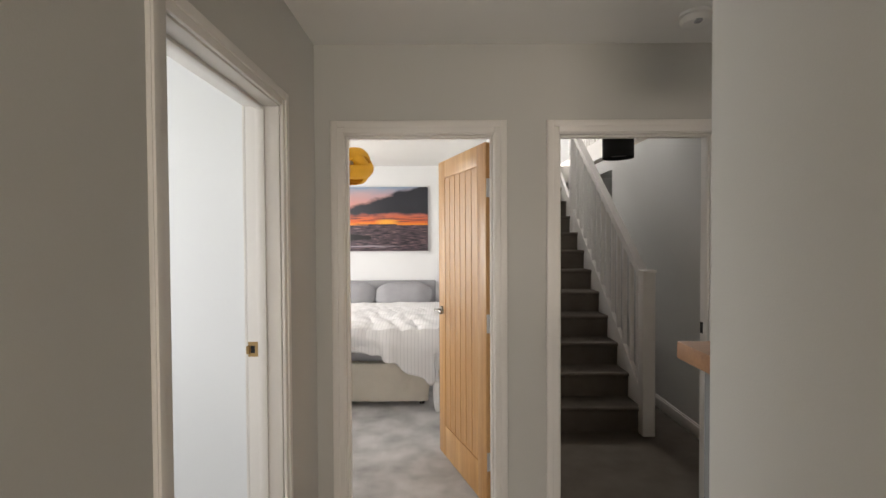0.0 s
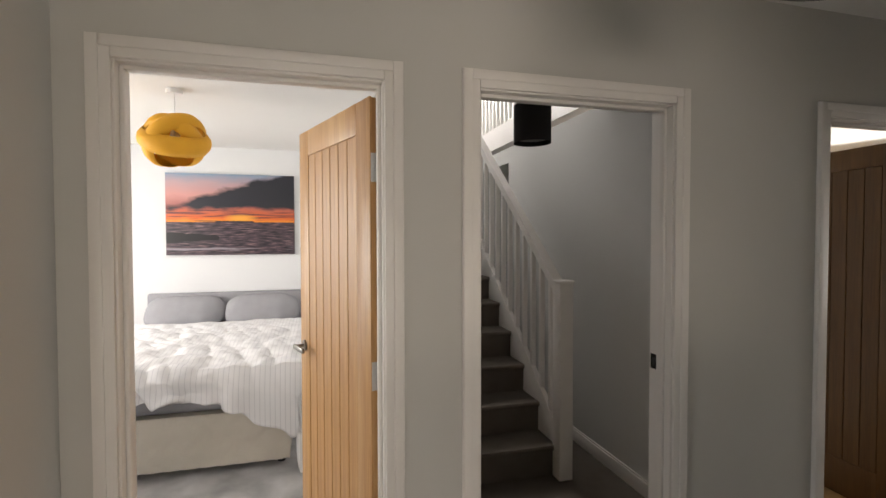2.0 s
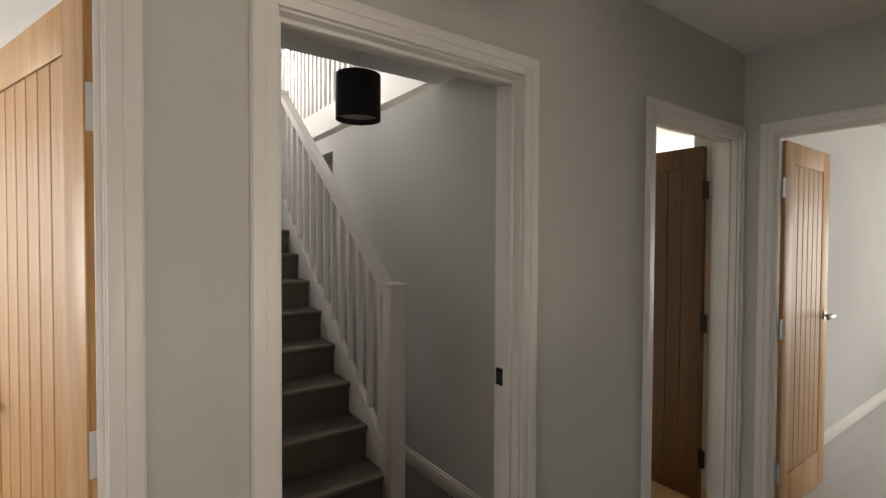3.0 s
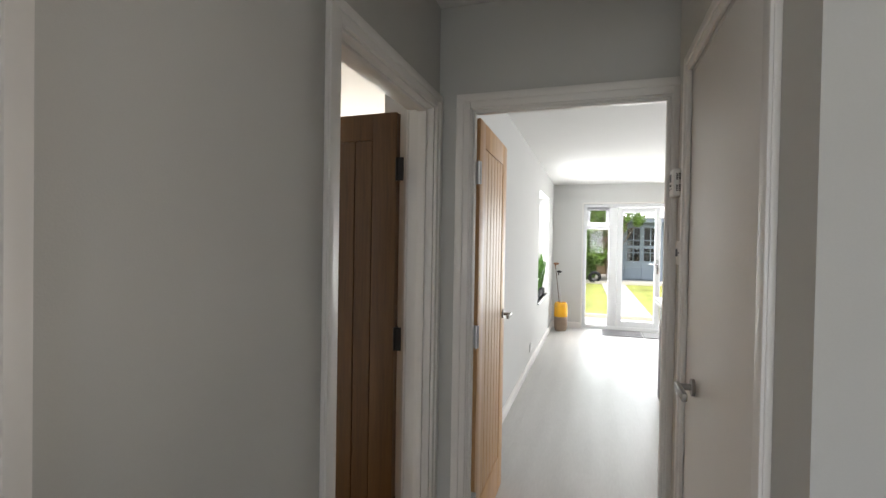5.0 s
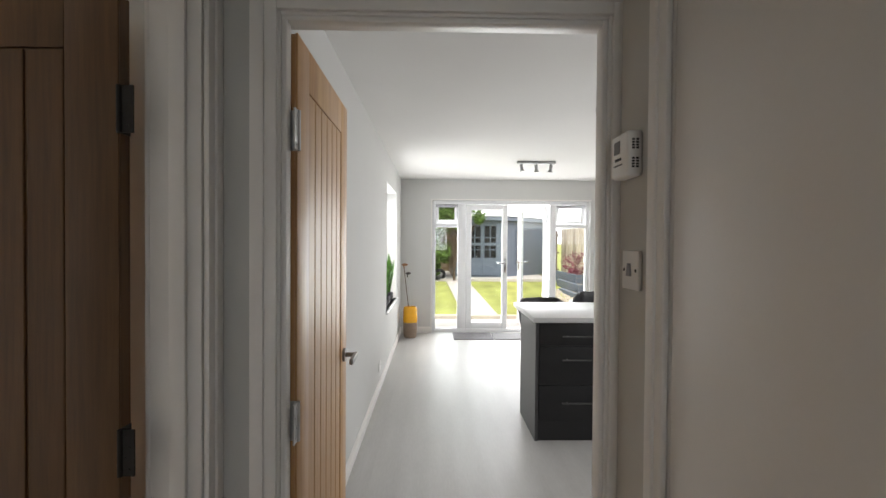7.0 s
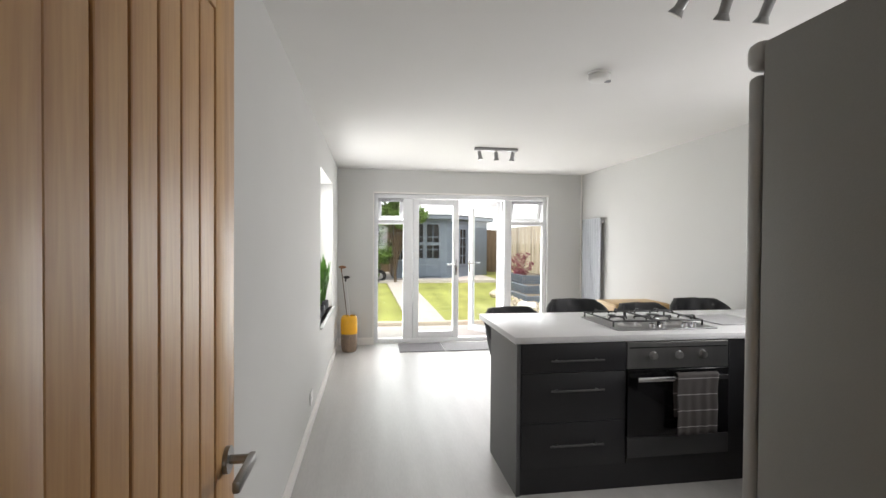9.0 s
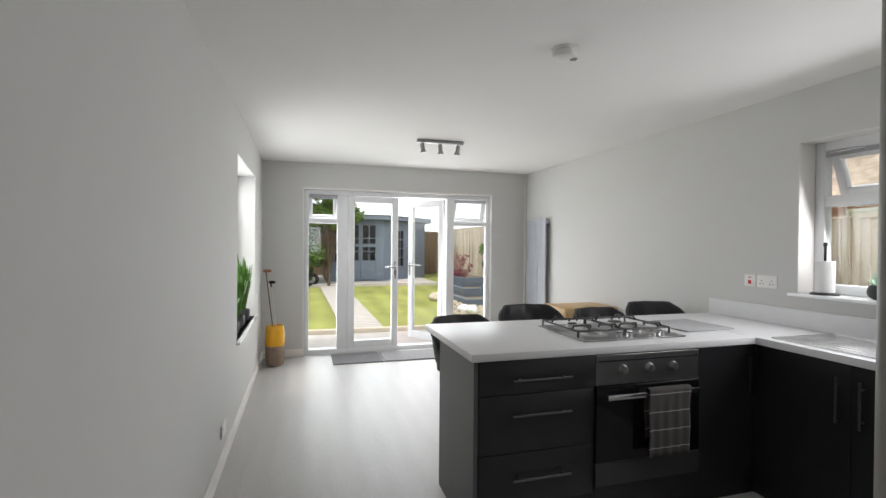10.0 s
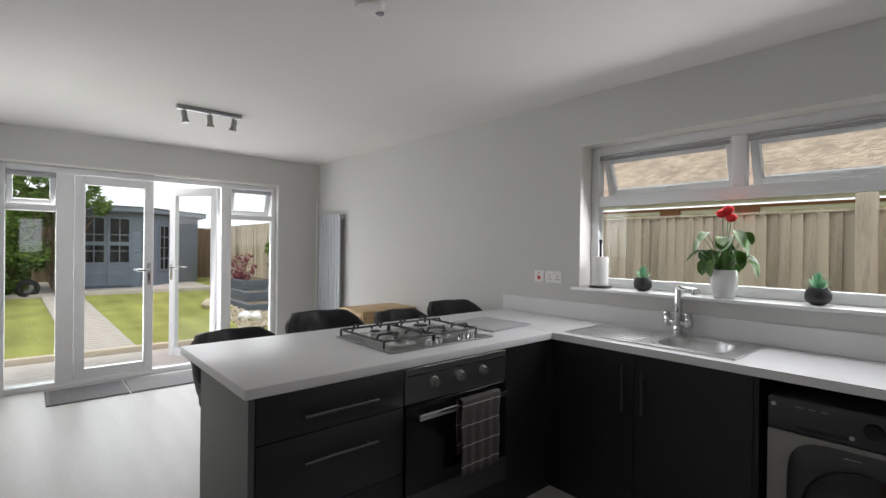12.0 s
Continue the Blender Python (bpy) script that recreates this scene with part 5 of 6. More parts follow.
# sink window
kw = tagged(new("window_sink"), "white plastic window with two open top lights over the sink", "window", kind="structure")
WY0, WY1 = -1.06, -0.99
s = Shape()
bars(s, "y", WY0, WY1, 3.55, 5.394, 1.137, 2.11, 0.06)
s.box(3.61, 5.334, WY0, WY1, 1.690, 1.762, 0.006)
s.box(4.435, 4.505, WY0, WY1, 1.762, 2.05, 0.006)
s.part("frame", PVC, kw, smooth=True)
pane("glass", kw, pose(4.472, -1.025, 1.196), 1.725, 0.495)
for a0, a1 in ((4.505, 5.334), (3.61, 4.435)):
    v = Shape()
    wv = (a1 - a0) / 2 - 0.003
    bars(v, "y", -0.028, 0.028, -wv, wv, -0.286, 0.0, 0.048)
    vent = v.part("vent_sash", PVC, kw, smooth=True, at=pose((a0 + a1) / 2, -1.055, 2.045, -20, 0, 0))
    pane("glass", vent, pose(0, 0, -0.24), 2 * wv - 0.09, 0.196)
    h = Shape().box(-0.03, 0.03, 0.028, 0.045, -0.27, -0.245, 0.004).box(-0.012, 0.05, 0.04, 0.055, -0.250, -0.236, 0.003)
    h.part("handle", PVC, vent)
    st_ = Shape().box(-0.2, 0.05, -0.0, 0.012, 0, 0.01)
    st_.part("stay", PVC, kw, at=pose((a0 + a1) / 2, -0.995, 1.765))
    b = Shape()
    for i in range(4):
        b.box(a0 + 0.01, a1 - 0.01, -0.988, -0.982, 2.035 - i * 0.009, 2.041 - i * 0.009)
    b.part("rolled_blind", GREYFABRIC, kw)
Shape().box(3.52, 5.43, -0.99, -0.800, 1.113, 1.134, 0.005).part("sill", PVC, kw, smooth=True)
Shape().box(3.545, 5.3955, -0.985, -0.849, 2.106, 2.1095).box(5.3905, 5.3935, -0.985, -0.849, 1.136, 2.105).part("reveal", GLOSSWHITE, kw)

# side window
nw = tagged(new("window_side"), "white plastic window in a deep reveal with a sill", "window", kind="structure")
s = Shape()
bars(s, "y", 2.90, 2.97, 7.06, 8.42, 0.68, 2.12, 0.06)
s.box(7.70, 7.77, 2.90, 2.97, 0.74, 2.06, 0.006)
s.part("frame", PVC, nw, smooth=True)
pane("glass", nw, pose(7.74, 2.935, 0.74), 1.24, 1.32)
Shape().box(7.02, 8.46, 2.690, 2.905, 0.640, 0.660, 0.005).part("sill", PVC, nw, smooth=True)

for nm, axis, at, a0, a1, z0, z1 in (("window_bedroom", "x", -3.35, 4.0, 5.8, 0.9, 2.1), ("window_bathroom", "x", -2.85, 1.35, 2.25, 1.0, 2.1), ("window_lounge", "x", 5.65, 3.1, 5.4, 0.6, 2.1)):
    w = tagged(new(nm), "white plastic window", "window", kind="structure")
    s = Shape()
    bars(s, axis, at - 0.03, at + 0.03, a0, a1, z0, z1, 0.06)
    s.box(at - 0.03, at + 0.03, (a0 + a1) / 2 - 0.03, (a0 + a1) / 2 + 0.03, z0 + 0.06, z1 - 0.06, 0.006)
    s.part("frame", PVC, w)
    pane("glass", w, pose(at, (a0 + a1) / 2, z0 + 0.05, 0, 0, 90), a1 - a0 - 0.1, z1 - z0 - 0.1)

# ---- plants and things on the sills ----
def blade(s, base, tip, bend, w, n=5):
    """One long leaf, bowed from base to tip."""
    base, tip = Vector(base), Vector(tip)
    d = tip - base
    side = d.cross(Vector((0, 0, 1)))
    side = (side.normalized() if side.length > 1e-5 else Vector((1, 0, 0))) * w
    prev = None
    for i in range(n + 1):
        f = i / n
        p = base + d * f + Vector((0, 0, bend * math.sin(f * math.pi)))
        k = math.sin(min(1.0, f * 0.85 + 0.15) * math.pi) ** 0.7 if i < n else 0.03
        a, b = s.bm.verts.new(p - side * k), s.bm.verts.new(p + side * k)
        c = s.bm.verts.new(p - Vector((0, 0, w * 0.25 * k)))
        if prev:
            s.bm.faces.new((prev[0], prev[2], c, a))
            s.bm.faces.new((prev[2], prev[1], b, c))
        prev = (a, b, c)


def pot(parent, r, h, mat, belly=0.0):
    Shape().lathe([(0.001, 0.0), (r * (0.72 - belly * 0.3), 0.0), (r * (0.86 + belly * 0.02), h * (0.1 + belly * 0.1)), (r * (0.97 + belly * 0.06), h * 0.36), (r * (1 + belly * 0.06), h * 0.55), (r * 0.98, h * (0.9 - belly * 0.1)), (r * (0.92 - belly * 0.12), h), (r * (0.86 - belly * 0.12), h), (r * (0.86 - belly * 0.12), h * 0.85), (0.001, h * 0.85)], seg=36).part("pot", mat, parent, smooth=True)
    Shape().lathe([(0.001, h * 0.86), (r * (0.85 - belly * 0.12), h * 0.86)], seg=24).part("soil", EARTH, parent)


def succulent(x):
    p = thing("potted_succulent", pose(x, -0.885, 1.135), "small mint green succulent in a round dark pot", "plant", "succulents on the sill")
    pot(p, 0.052, 0.085, DARKPOT, 1.0)
    s = Shape()
    for i in range(46):
        a = i * 2.4
        r = 0.008 + 0.062 * ((i * 0.7548) % 1)
        blade(s, (0.01 * math.cos(a), 0.01 * math.sin(a), 0.07), (r * math.cos(a), r * math.sin(a), 0.188 - r * 1.0 - 0.012 * ((i * 0.618) % 1)), 0.003, 0.0034, 4)
    s.part("leaf", MINT, p)


succulent(4.962)
succulent(4.087)
fl = thing("potted_anthurium", pose(4.502, -0.885, 1.135), "red flowering anthurium in a white ceramic pot", "plant")
pot(fl, 0.066, 0.155, CERAMIC)
rnd = random.Random(5)


def heart(s, at, size, yaw, tilt):
    m = Matrix.Translation(at) @ pose(0, 0, 0, tilt, 0, yaw)
    ring = []
    for i in range(18):
        a = 2 * math.pi * i / 18
        r = size * (1 - 0.38 * math.cos(a)) * (1.05 if abs(math.sin(a)) > 0.5 else 0.95)
        y = -r * math.cos(a) + size * 0.4
        x = r * math.sin(a) * 0.72
        ring.append(s.bm.verts.new(m @ Vector((x, y, 0.25 * abs(x) - 0.5 * y * y / size))))
    c = s.bm.verts.new(m @ Vector((0, size * 0.45, -0.01)))
    for i in range(18):
        s.bm.faces.new((c, ring[i], ring[(i + 1) % 18]))


lf, stems, fw = Shape(), Shape(), Shape()
for i in range(20):
    a = i * 2.39996 + 0.3
    r = 0.05 + 0.10 * rnd.random()
    h = 0.20 + 0.19 * rnd.random()
    tip = Vector((r * math.cos(a), 0.55 * r * math.sin(a), h))
    stems.path([(0.01 * math.cos(a), 0.01 * math.sin(a), 0.13), (tip.x * 0.5, tip.y * 0.5, 0.13 + (h - 0.13) * 0.6), tip], 0.0025, 6)
    heart(lf, tip, 0.036 + 0.020 * rnd.random(), math.degrees(a) - 90 + 50 * (rnd.random() - 0.5), 5 - 50 * rnd.random())
for x, z in ((-0.02, 0.475), (0.012, 0.455), (-0.035, 0.43)):
    stems.path([(0, 0, 0.13), (x * 0.5, 0, z * 0.7), (x, 0.01, z)], 0.0028, 6)
    heart(fw, (x, 0.01, z), 0.036, 215 + x * 700, 55)
    fw.ball((x, 0.012, z + 0.012), 0.030, 0.014, 0.024)
for i in range(26):
    a = i * 1.7
    blade(lf, (0.03 * math.cos(a), 0.03 * math.sin(a), 0.13), (0.065 * math.cos(a), 0.05 * math.sin(a), 0.20 + 0.05 * rnd.random()), 0.01, 0.014, 4)
stems.part("stem", POTLEAF, fl)
lf.part("leaf", POTLEAF, fl, smooth=True)
fw.part("flower", FLOWER, fl, smooth=True)

kr = thing("kitchen_roll", pose(5.262, -0.90, 1.135), "white kitchen roll on a dark stand", "kitchen roll")
Shape().lathe([(0.022, 0.014), (0.050, 0.014), (0.051, 0.02), (0.051, 0.205), (0.050, 0.21), (0.022, 0.21)], seg=40).part("roll", PAPER, kr, smooth=True)
Shape().lathe([(0.001, 0.0), (0.075, 0.0), (0.076, 0.006), (0.07, 0.011), (0.008, 0.012), (0.008, 0.30), (0.012, 0.305), (0.010, 0.325), (0.001, 0.328)], seg=28).part("stand", DARKMETAL, kr, smooth=True)

for k, (x, hgt, n, spread) in enumerate(((7.35, 0.34, 46, 0.20), (7.72, 0.52, 60, 0.24), (8.15, 0.66, 60, 0.24))):
    p = thing("potted_spiky_plant", pose(x, 2.80, 0.661), "green arching leafy plant in a dark pot on the sill", "plant", "plants on the side sill")
    pot(p, 0.062, 0.11, DARKPOT)
    s = Shape()
    for i in range(n):
        a = i * 2.4
        r = spread * (0.25 + 0.75 * rnd.random())
        blade(s, (0.015 * math.cos(a), 0.015 * math.sin(a), 0.09), (r * math.cos(a), r * 0.4 * math.sin(a), 0.12 + (hgt - 0.12) * (0.45 + 0.55 * rnd.random())), 0.05, 0.013, 6)
    s.part("leaf", POTLEAF, p)

# ---- garden ----
def ground_z(x):
    return -0.12 + 0.30 * min(1.0, max(0.0, (x - 11.0) / 8.5))


s = Shape()
xs = [-400, -60, -20, 9.6, 11.05, 12, 13, 14, 15, 16, 17, 18, 19.5, 30, 80, 400]
ys = [-400, -60, -20, -3, 0, 3, 8, 30, 100, 400]
grid = [[s.bm.verts.new((x, y, ground_z(x) - (0.06 if x <= 11 else 0.0))) for y in ys] for x in xs]
for i in range(len(xs) - 1):
    for j in range(len(ys) - 1):
        s.bm.faces.new((grid[i][j], grid[i + 1][j], grid[i + 1][j + 1], grid[i][j + 1]))
s.setting("ground", GRASS, "mown green lawn with lighter stripes", "lawn", smooth=True)

bl = Shape()
rg = random.Random(11)
for i in range(6000):
    x = 11.1 + 8.0 * rg.random() ** 1.4
    y = -1.3 + 6.6 * rg.random()
    a = rg.random() * 6.28
    h = 0.005 + 0.006 * rg.random()
    z = ground_z(x)
    dx, dy = 0.006 * math.cos(a), 0.006 * math.sin(a)
    bl.quad((x - dx, y - dy, z - 0.003), (x + dx, y + dy, z - 0.003), (x + dx * 0.3 + 0.012 * rg.random(), y + dy * 0.3, z + h), (x - dx * 0.3, y - dy * 0.3 + 0.01 * rg.random(), z + h * 0.97))
tagged(bl.part("grass", BLADE), "short mown grass blades on the lawn", "grass", kind="stuff")

dk = tagged(new("deck"), "pale timber deck outside the garden doors", "deck", kind="structure")
board = Shape().box(-0.068, 0.068, -3.2, 3.6, -0.03, 0.0, 0.004).mesh("deck_board", PAVING)
for i in range(9):
    b = new("deck_board", board)
    b.parent = dk
    b.matrix_basis = pose(9.70 + i * 0.145, 0.9, -0.045)
Shape().box(9.62, 10.98, -2.3, 4.5, -0.20, -0.08).part("joist", BARK, dk)
edge = Shape().box(10.99, 11.09, -2.3, 4.6, -0.2, 0.02, 0.008).part("edging_sleeper", FENCEWOOD, dk)

pt = tagged(new("garden_path"), "pale boarded path across the lawn to the summerhouse", "path", kind="structure")
for i in range(56):
    x = 11.16 + i * 0.146
    yc = 1.18 + (x - 11.1) * 0.035
    zz = ground_z(x) + 0.02
    b = Shape().box(-0.069, 0.069, -0.36, 0.36, -0.03, 0.012, 0.003).part("path_board", PAVING, pt, at=pose(x, yc, zz)) if i == 0 else new("path_board", first_board)
    if i == 0:
        first_board = b.data
    else:
        b.parent = pt
        b.matrix_basis = pose(x, yc, zz)


def summerhouse():
    """A blue-grey corner summerhouse: clapboards, glazed double doors, side windows and a felt roof."""
    t = thing("summerhouse", pose(18.6, 0.0, ground_z(18.6)), "blue-grey painted timber summerhouse with small-paned doors and windows", "summerhouse")
    Shape().box(-0.9, 3.2, -1.9, 3.4, -0.25, 0.06, 0.01).part("base_deck", PAVING, t)
    Hs = 2.08
    rail = SHEDPAINT

    def wall(a, b, openings, nm):
        """Clapboards along a to b with openings (u0, u1, z0, z1) left free."""
        a, b = Vector((*a, 0)), Vector((*b, 0))
        L = (b - a).length
        m = Matrix.Translation(a) @ pose(0, 0, 0, 0, 0, math.degrees(math.atan2(b.y - a.y, b.x - a.x)))
        core = Shape()
        holed(core, "y", 0.02, 0.05, 0, L, 0.06, Hs, openings)
        core.part("wall", rail, t, at=m)
        n = 17
        hgt = (Hs - 0.06) / n
        for k in range(n):
            z0, z1 = 0.06 + k * hgt, 0.06 + (k + 1) * hgt
            spans, u = [], 0.0
            for o in sorted(openings):
                if o[2] < z1 - 0.03 and o[3] > z0 + 0.03:
                    spans.append((u, o[0]))
                    u = o[1]
            spans.append((u, L))
            for u0, u1 in spans:
                if u1 - u0 > 0.02:
                    Shape().prism([(0.019, z0), (-0.016, z0 - 0.004), (-0.014, z0 + 0.012), (0.008, z1), (0.019, z1)], "x", u0, u1).part("clapboard", rail, t, at=m)
        for u0, u1, z0, z1 in openings:
            fr = Shape()
            bars(fr, "y", -0.03, 0.03, u0, u1, z0, z1, 0.06, 0.003)
            nx_, nz_ = max(2, round((u1 - u0) / 0.22)), 4
            for i in range(1, nx_):
                x = u0 + 0.06 + (u1 - u0 - 0.12) * i / nx_
                fr.box(x - 0.012, x + 0.012, -0.012, 0.012, z0 + 0.06, z1 - 0.06)
            for i in range(1, nz_):
                z = z0 + 0.06 + (z1 - z0 - 0.12) * i / nz_
                fr.box(u0 + 0.06, u1 - 0.06, -0.012, 0.012, z - 0.012, z + 0.012)
            if z0 < 0.2:
                fr.box(u0 + 0.06, u1 - 0.06, -0.02, 0.015, z0 + 0.06, z0 + 0.62)
                fr.box(u0 + 0.06, u1 - 0.06, -0.028, 0.02, 1.18, 1.28)
            w = fr.part("window" if z0 > 0.2 else "door", rail, t, at=m)
            pn = Shape().box(u0 + 0.05, u1 - 0.05, 0.012, 0.016, z0 + 0.05, z1 - 0.05).part("glass", BLACKGLASS, w)
    wall((0.0, 1.55), (0.0, -0.30), [(0.0, 0.52, 0.62, 1.95), (0.55, 1.09, 0.12, 1.95), (1.10, 1.64, 0.12, 1.95)], "a")
    wall((0.0, -0.30), (1.8, -2.15), [(0.70, 1.20, 0.45, 1.80)], "c")
    wall((1.8, -2.15), (2.9, -2.25), [(0.25, 0.85, 0.3, 1.85)], "d")
    Shape().box(2.8, 2.9, -2.2, 1.55, 0.06, Hs).box(0.06, 2.85, 1.5, 1.55, 0.06, Hs).part("inner_wall", BARK, t)
    roof = [(-0.22, 1.8), (-0.22, -0.40), (1.70, -2.38), (3.1, -2.48), (3.1, 1.8)]
    Shape().prism(roof, "z", Hs, Hs + 0.10).part("fascia", rail, t)
    Shape().prism([(x + 0.02 if x < 0 else x, y) for x, y in roof], "z", Hs + 0.102, Hs + 0.15).part("roof", SHEDROOF, t)
    return t


summerhouse()


def board_fence(name, a, b, z0, z1, mat, label, board_w=0.104, posts=True, gap=0.0):
    """A featheredge fence: overlapping vertical boards on rails between posts."""
    t = thing(name, pose(0, 0, 0), label, "fence")
    a, b = Vector((*a, 0)), Vector((*b, 0))
    L = (b - a).length
    rot = math.degrees(math.atan2(b.y - a.y, b.x - a.x))
    m0 = Matrix.Translation(a) @ pose(0, 0, 0, 0, 0, rot)
    me = Shape().prism([(0.0, 0.010), (board_w + 0.010, -0.016), (board_w + 0.014, -0.012), (board_w + 0.014, 0.006), (0.0, 0.016)], "z", z0, z1).mesh("board", mat)
    n = int(L / board_w)
    for i in range(n):
        o = new("board", me)
        o.parent = t
        o.matrix_basis = m0 @ pose(i * board_w, 0.004 * ((i * 7) % 3 - 1), 0.008 * math.sin(i * 2.3))
    s = Shape()
    for z in (z0 + 0.25, (z0 + z1) / 2, z1 - 0.2):
        s.box(0, L, 0.016, 0.06, z, z + 0.06)
    s.part("rail", mat, t, at=m0)
    s = Shape().box(-0.02, L + 0.02, -0.02, 0.03, z1 + 0.004, z1 + 0.022)
    s.part("capping", mat, t, at=m0)
    return t


board_fence("side_fence", (8.6, -2.60), (2.6, -2.60), -0.1, 1.70, FENCEWOOD, "weathered vertical board fence beside the house", 0.082)
fp = thing("fence_post", pose(4.10, -2.54, -0.15), "square weathered timber fence post", "fence post")
Shape().box(-0.06, 0.06, -0.06, 0.06, 0, 1.98, 0.008).part("post", FENCEWOOD, fp)
board_fence("garden_fence_right", (22.0, -3.3), (11.3, -3.1), -0.1, 2.0, FENCEWOOD, "tall tan board fence along the garden", 0.16)
board_fence("garden_fence_end", (22.3, 9.0), (22.3, -3.3), 0.0, 1.95, OLDFENCE, "dark board fence at the end of the garden", 0.2)
board_fence("garden_fence_left", (9.8, 5.6), (22.3, 5.2), -0.1, 1.8, OLDFENCE, "dark board fence beside the bushes", 0.2)


def leafy(name, m, label, size, count, mat, leaf=0.07, trunk=0.05, seed=3, z_low=0.25, group=""):
    """A bush or small tree: limbs from a tapered trunk and many small leaves in uneven clumps."""
    t = thing(name, m, label, "tree" if size[2] > 2.2 else "bush", group)
    r = random.Random(seed)
    wood, lv = Shape(), Shape()
    wood.tube((0, 0, 0), (0.03, 0.02, size[2] * 0.5), trunk, trunk * 0.6, 10)
    clumps = []
    for i in range(46):
        a, u = r.random() * 6.28, r.random()
        rr = math.sqrt(r.random())
        z = size[2] * (z_low + (1 - z_low) * u)
        w = math.sin(min(1, max(0.05, (z / size[2] - z_low * 0.6) / (1 - z_low * 0.6))) * 2.6) ** 0.6
        c = Vector((size[0] * rr * w * math.cos(a), size[1] * rr * w * math.sin(a), z))
        clumps.append((c, 0.16 + 0.24 * r.random()))
        wood.tube((0.02, 0.01, size[2] * 0.4 * r.random()), c, trunk * 0.3, trunk * 0.08, 6, False)
    for i in range(count):
        c, cr = clumps[i % len(clumps)]
        d = Vector((r.gauss(0, 1), r.gauss(0, 1), r.gauss(0, 0.8)))
        p = c + d.normalized() * cr * (r.random() ** 0.4) * min(size[0], 1.4)
        p.z = max(0.03, p.z)
        u = Vector((r.gauss(0, 1), r.gauss(0, 1), r.gauss(0, 0.6))).normalized() * leaf
        v = u.cross(Vector((r.gauss(0, 1), r.gauss(0, 1), r.gauss(0, 1)))).normalized() * leaf * 0.42
        lv.quad(p - u, p - v * 1.0, p + u, p + v)
    wood.part("trunk", BARK, t)
    tagged(lv.part("leaf", mat, t), kind="stuff")
    return t


leafy("garden_tree", pose(18.6, 2.75, 0.1), "dense green leafy tree by the summerhouse", (1.15, 1.5, 3.6), 30000, LEAF, 0.085, 0.09, 3, 0.06)
leafy("garden_bush", pose(17.2, 4.7, 0.0), "dense green leafy bush along the fence", (1.2, 1.0, 2.6), 12000, LEAF, 0.08, 0.06, 4, 0.06)
leafy("garden_bush", pose(17.7, 1.5, 0.1), "green leafy shrub overhanging the summerhouse roof", (0.6, 0.95, 3.1), 6000, LEAF, 0.06, 0.05, 5, 0.6)
leafy("garden_bush", pose(18.1, 2.55, 0.1), "dense dark green shrub by the lawn", (0.85, 0.9, 2.3), 16000, LEAF, 0.075, 0.05, 15, 0.04)
leafy("red_acer", pose(16.6, -2.3, 0.15), "small red-leaved acer in the raised bed", (0.38, 0.38, 0.95), 800, REDLEAF, 0.042, 0.025, 7, 0.3)
leafy("climbing_plant", pose(15.6, -2.85, 0.1), "green climbing plant against the fence", (0.3, 0.22, 2.2), 2600, LEAF, 0.05, 0.02, 8, 0.1)
leafy("far_tree", pose(27.0, 6.0, 0.1), "tall green tree beyond the garden fence", (2.6, 2.6, 4.6), 7000, LEAF, 0.14, 0.16, 9, 0.3)

tyre = thing("old_tyre", pose(17.7, 2.0, ground_z(17.7) + 0.22, 0, 72, 8), "old black tyre leaning in the shrubs by the lawn", "tyre")
s = Shape()
s.lathe([(0.165 + 0.055 * math.cos(radians(a)), 0.055 * math.sin(radians(a))) for a in range(0, 361, 30)], seg=36)
s.part("rubber", BLACKFABRIC, tyre, smooth=True)
pl_ = thing("planter_box", pose(16.9, 3.0, ground_z(16.9) - 0.02), "low blue-grey timber planter beside the lawn", "planter")
Shape().box(-0.25, 0.25, -0.55, 0.55, 0.0, 0.42, 0.01).part("box", SLEEPER, pl_)
Shape().box(-0.22, 0.22, -0.52, 0.52, 0.421, 0.43).part("soil", SOIL, pl_)

for k, (x0, x1, y0, z1) in enumerate(((13.6, 15.4, -1.45, 0.14), (14.6, 16.8, -1.75, 0.30), (15.6, 18.0, -2.0, 0.50), (12.4, 15.4, -2.5, 0.34))):
    rb = thing("raised_bed", pose(0, 0, 0), "raised garden bed of blue-grey sleepers", "raised bed", "sleeper beds")
    zb = ground_z(x0) - 0.05
    n = max(1, round((z1 - zb) / 0.2))
    hh = (z1 - zb) / n
    for i in range(n):
        Shape().box(x0, x1, y0 - 0.10, y0, zb + i * hh, zb + (i + 1) * hh - 0.006, 0.008).part("sleeper", SLEEPER, rb)
        Shape().box(x0, x0 + 0.1, -3.0, y0 - 0.101, zb + i * hh, zb + (i + 1) * hh - 0.006, 0.008).part("sleeper", SLEEPER, rb)
    Shape().box(x0 + 0.11, x1, -3.05, y0 - 0.11, zb, z1 - 0.06).part("soil", SOIL, rb)
gv = Shape()
rv = random.Random(21)
for i in range(2600):
    x, y = 12.0 + 3.6 * rv.random(), -3.0 + 2.4 * rv.random()
    if y > -0.75 - 0.14 * (x - 12.0):
        continue
    bmesh.ops.create_icosphere(gv.bm, subdivisions=1, radius=1, matrix=Matrix.Translation((x, y, ground_z(x) + 0.012)) @ Euler((rv.random() * 3, rv.random() * 3, 0)).to_matrix().to_4x4() @ Matrix.Diagonal((0.03 + 0.03 * rv.random(), 0.025 + 0.02 * rv.random(), 0.018, 1)))
tagged(gv.part("gravel", GRAVEL), "pale cream gravel stones beside the lawn", "gravel", kind="stuff")
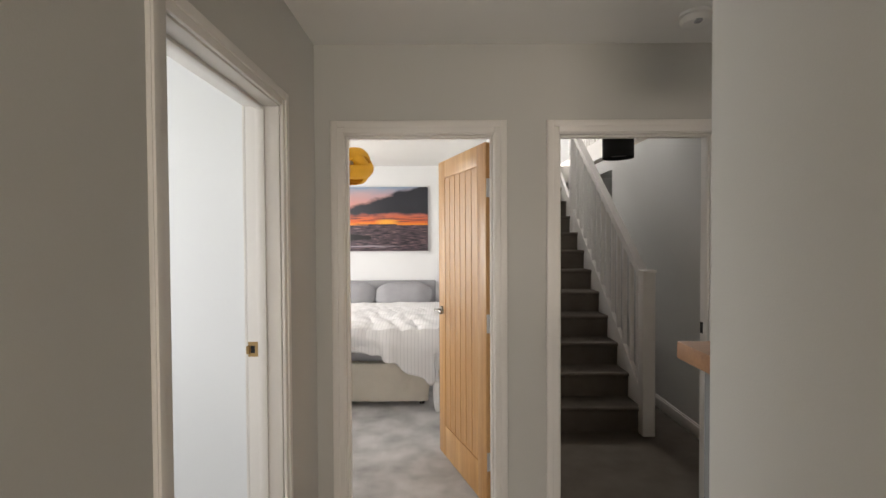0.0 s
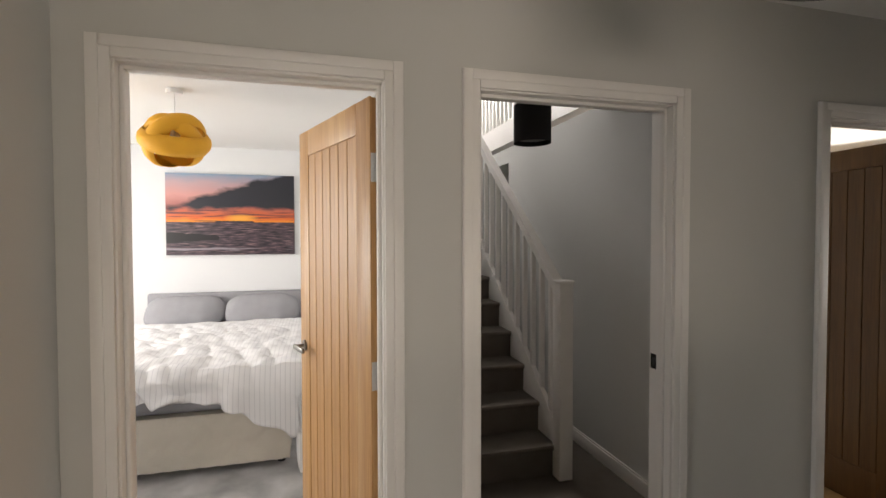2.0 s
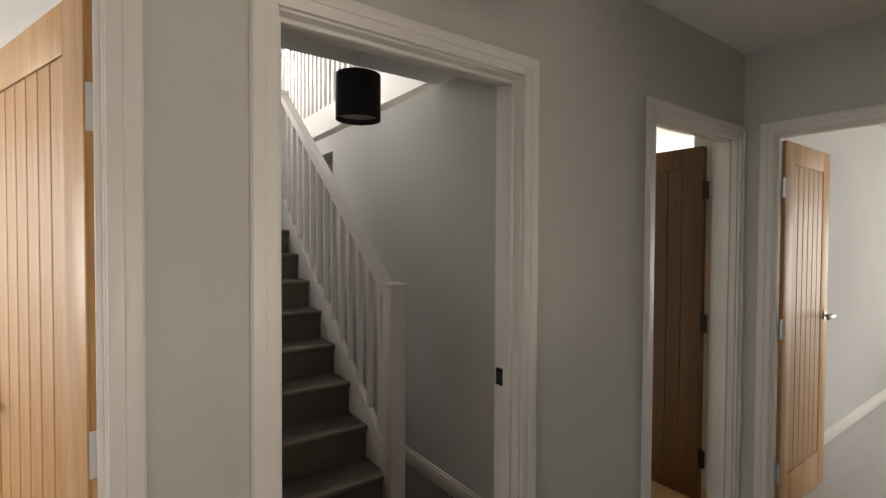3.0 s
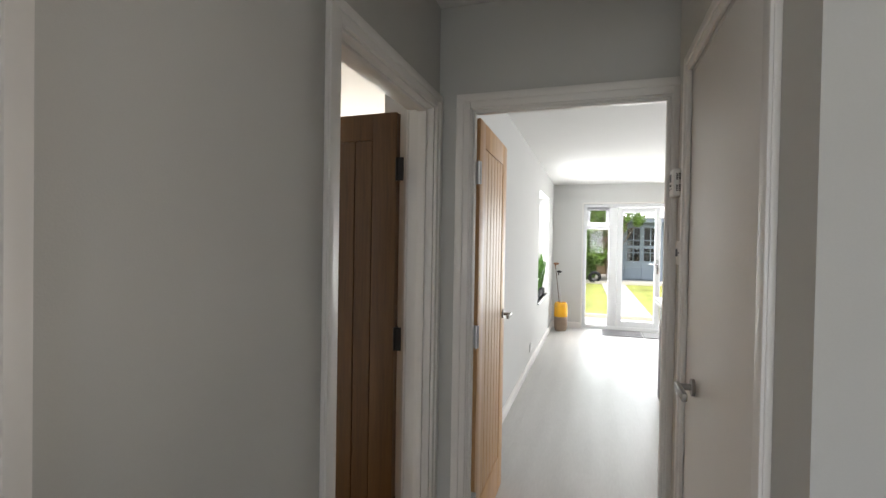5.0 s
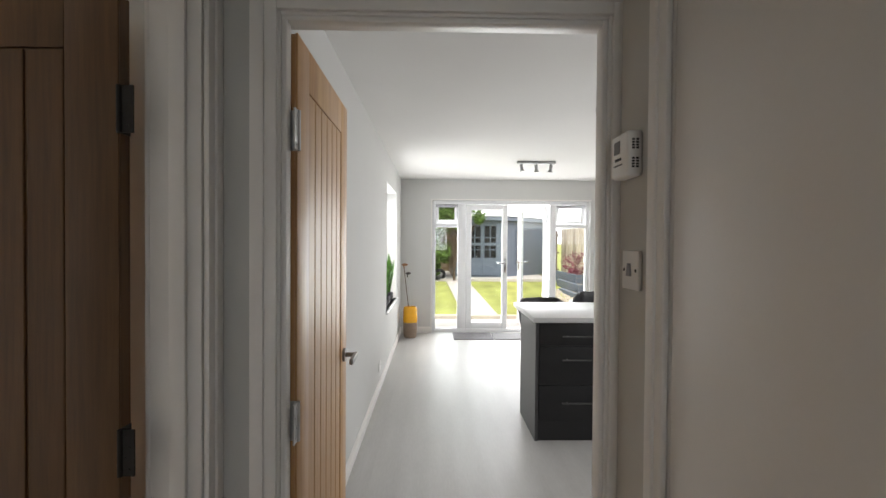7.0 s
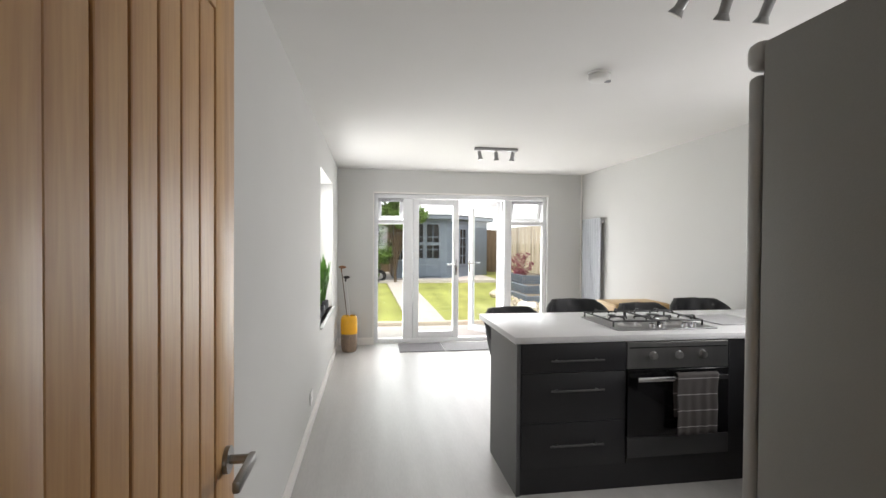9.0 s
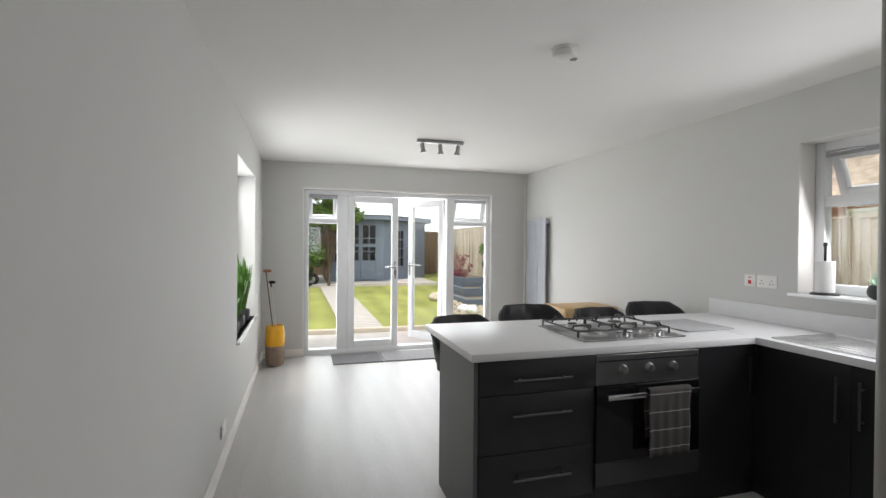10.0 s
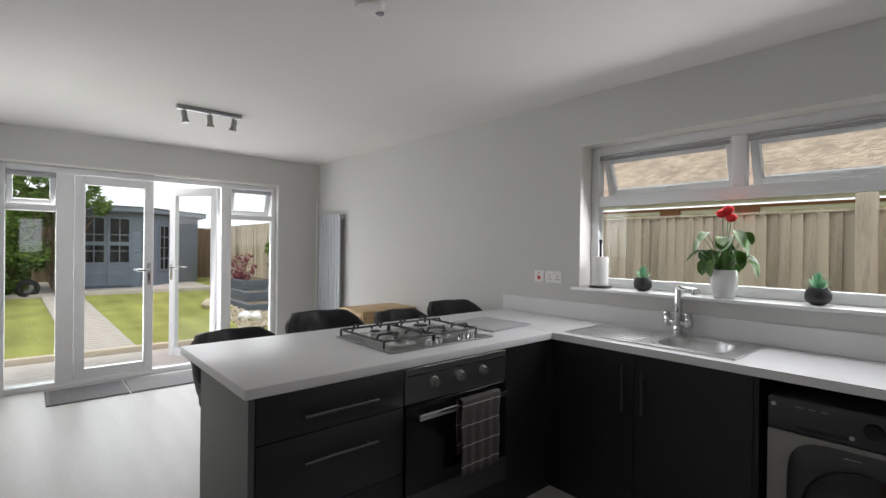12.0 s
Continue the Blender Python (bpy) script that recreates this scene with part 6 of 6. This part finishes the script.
for k, (x, y, r, mt_) in enumerate(((12.9, -1.15, 0.13, CERAMIC), (12.75, -1.3, 0.11, CERAMIC), (13.0, -1.4, 0.10, CERAMIC), (14.6, -0.95, 0.15, GRAVEL), (15.0, -1.1, 0.12, GRAVEL))):
    s = Shape()
    bmesh.ops.create_icosphere(s.bm, subdivisions=3, radius=1)
    for v in s.bm.verts:
        v.co = Vector((v.co.x * r * 1.2, v.co.y * r, v.co.z * r * 0.75)) * (1 + 0.22 * noise.noise(v.co * 1.7 + Vector((k * 3, 0, 0))))
    rk = thing("garden_rock", pose(x, y, ground_z(x) + r * 0.55), "rounded pale garden rock on the gravel", "rock", "garden rocks")
    s.part("stone", mt_, rk, smooth=True)

# ---- neighbour's bungalow ----
nb = thing("bungalow", pose(0, -8.0, -0.1), "neighbouring bungalow with brick walls, white windows and tan tiled roof", "house")
holed(Shape(), "y", -0.25, 0.0, -6.0, 16.0, 0, 2.35, [(4.4, 6.2, 0.9, 2.3), (8.0, 9.8, 0.9, 2.3), (1.0, 2.6, 0.9, 2.3), (6.6, 7.6, 0.9, 2.3)]).part("wall", BRICK, nb)
for x, w in ((4.4, 1.8), (8.0, 1.8), (1.0, 1.6), (6.6, 1.0)):
    s = Shape()
    bars(s, "y", -0.12, -0.05, x, x + w, 0.9, 2.3, 0.07)
    s.box(x + w / 2 - 0.035, x + w / 2 + 0.035, -0.12, -0.05, 0.97, 2.23)
    fr_ = s.part("window", PVC, nb)
    Shape().box(x + 0.06, x + w - 0.06, -0.10, -0.095, 0.96, 2.24).part("glass", RENDERWALL, fr_)
Shape().box(-6.4, 16.4, 0.05, 0.36, 2.42, 2.50).box(-6.4, 16.4, 0.34, 0.37, 2.35, 2.52).part("soffit", RENDERWALL, nb)
Shape().tube((-6.4, 0.45, 2.47), (16.4, 0.45, 2.47), 0.055, seg=12).part("gutter", DARKMETAL, nb)
s = Shape()
pitch, course = 0.62, 0.092
for k in range(46):
    y0, z0 = 0.48 - k * course * math.cos(pitch), 2.52 + k * course * math.sin(pitch)
    m = pose(0, y0, z0, -math.degrees(pitch), 0, 0)
    for i in range(140):
        x = -1.0 + i * 0.121 + (k % 2) * 0.06
        hgt = 0.016 + 0.008 * ((i * 13 + k * 7) % 5) / 5
        c = [s.bm.verts.new(m @ Vector(q)) for q in ((x, 0, 0), (x + 0.117, 0, 0), (x + 0.117, 0, hgt), (x, 0, hgt), (x, -0.13, 0), (x + 0.117, -0.13, 0), (x + 0.117, -0.13, hgt), (x, -0.13, hgt))]
        for f in ((0, 1, 2, 3), (4, 7, 6, 5), (3, 2, 6, 7), (0, 3, 7, 4), (1, 5, 6, 2)):
            s.bm.faces.new([c[n] for n in f])
s.box(-6.3, 16.3, -5.1, 0.0, -0.05, -0.005, 0.0, pose(0, 0.48, 2.52, -math.degrees(pitch), 0, 0))
tagged(s.part("roof_tile", ROOFTILE, nb), kind="stuff")

# ---- kitchen floor planks ----
kf = bpy.data.objects["floor_kitchen"]
pl = Shape().box(0.0001, 1.2189, 0.0001, 0.1799, 0.0, 0.0038, 0.00012, seg=1).mesh("plank", PLANK)
for j in range(20):
    y = -0.847 + j * 0.18
    if y + 0.18 > 2.722:
        break
    x = 2.99 - ((j * 0.47) % 1.219)
    while x < 9.30:
        if x >= 2.9899 and x + 1.219 <= 9.31:
            o = new("plank", pl)
            o.parent = kf
            o.matrix_basis = pose(x, y, -0.004)
        else:
            x0, x1 = max(x, 2.99), min(x + 1.219, 9.307)
            if x1 - x0 > 0.03:
                o = new("plank", Shape().box(x0 + 0.0002, x1 - 0.0002, y + 0.0002, y + 0.1798, -0.004, -0.0002).mesh("plank", PLANK))
                o.parent = kf
        x += 1.219
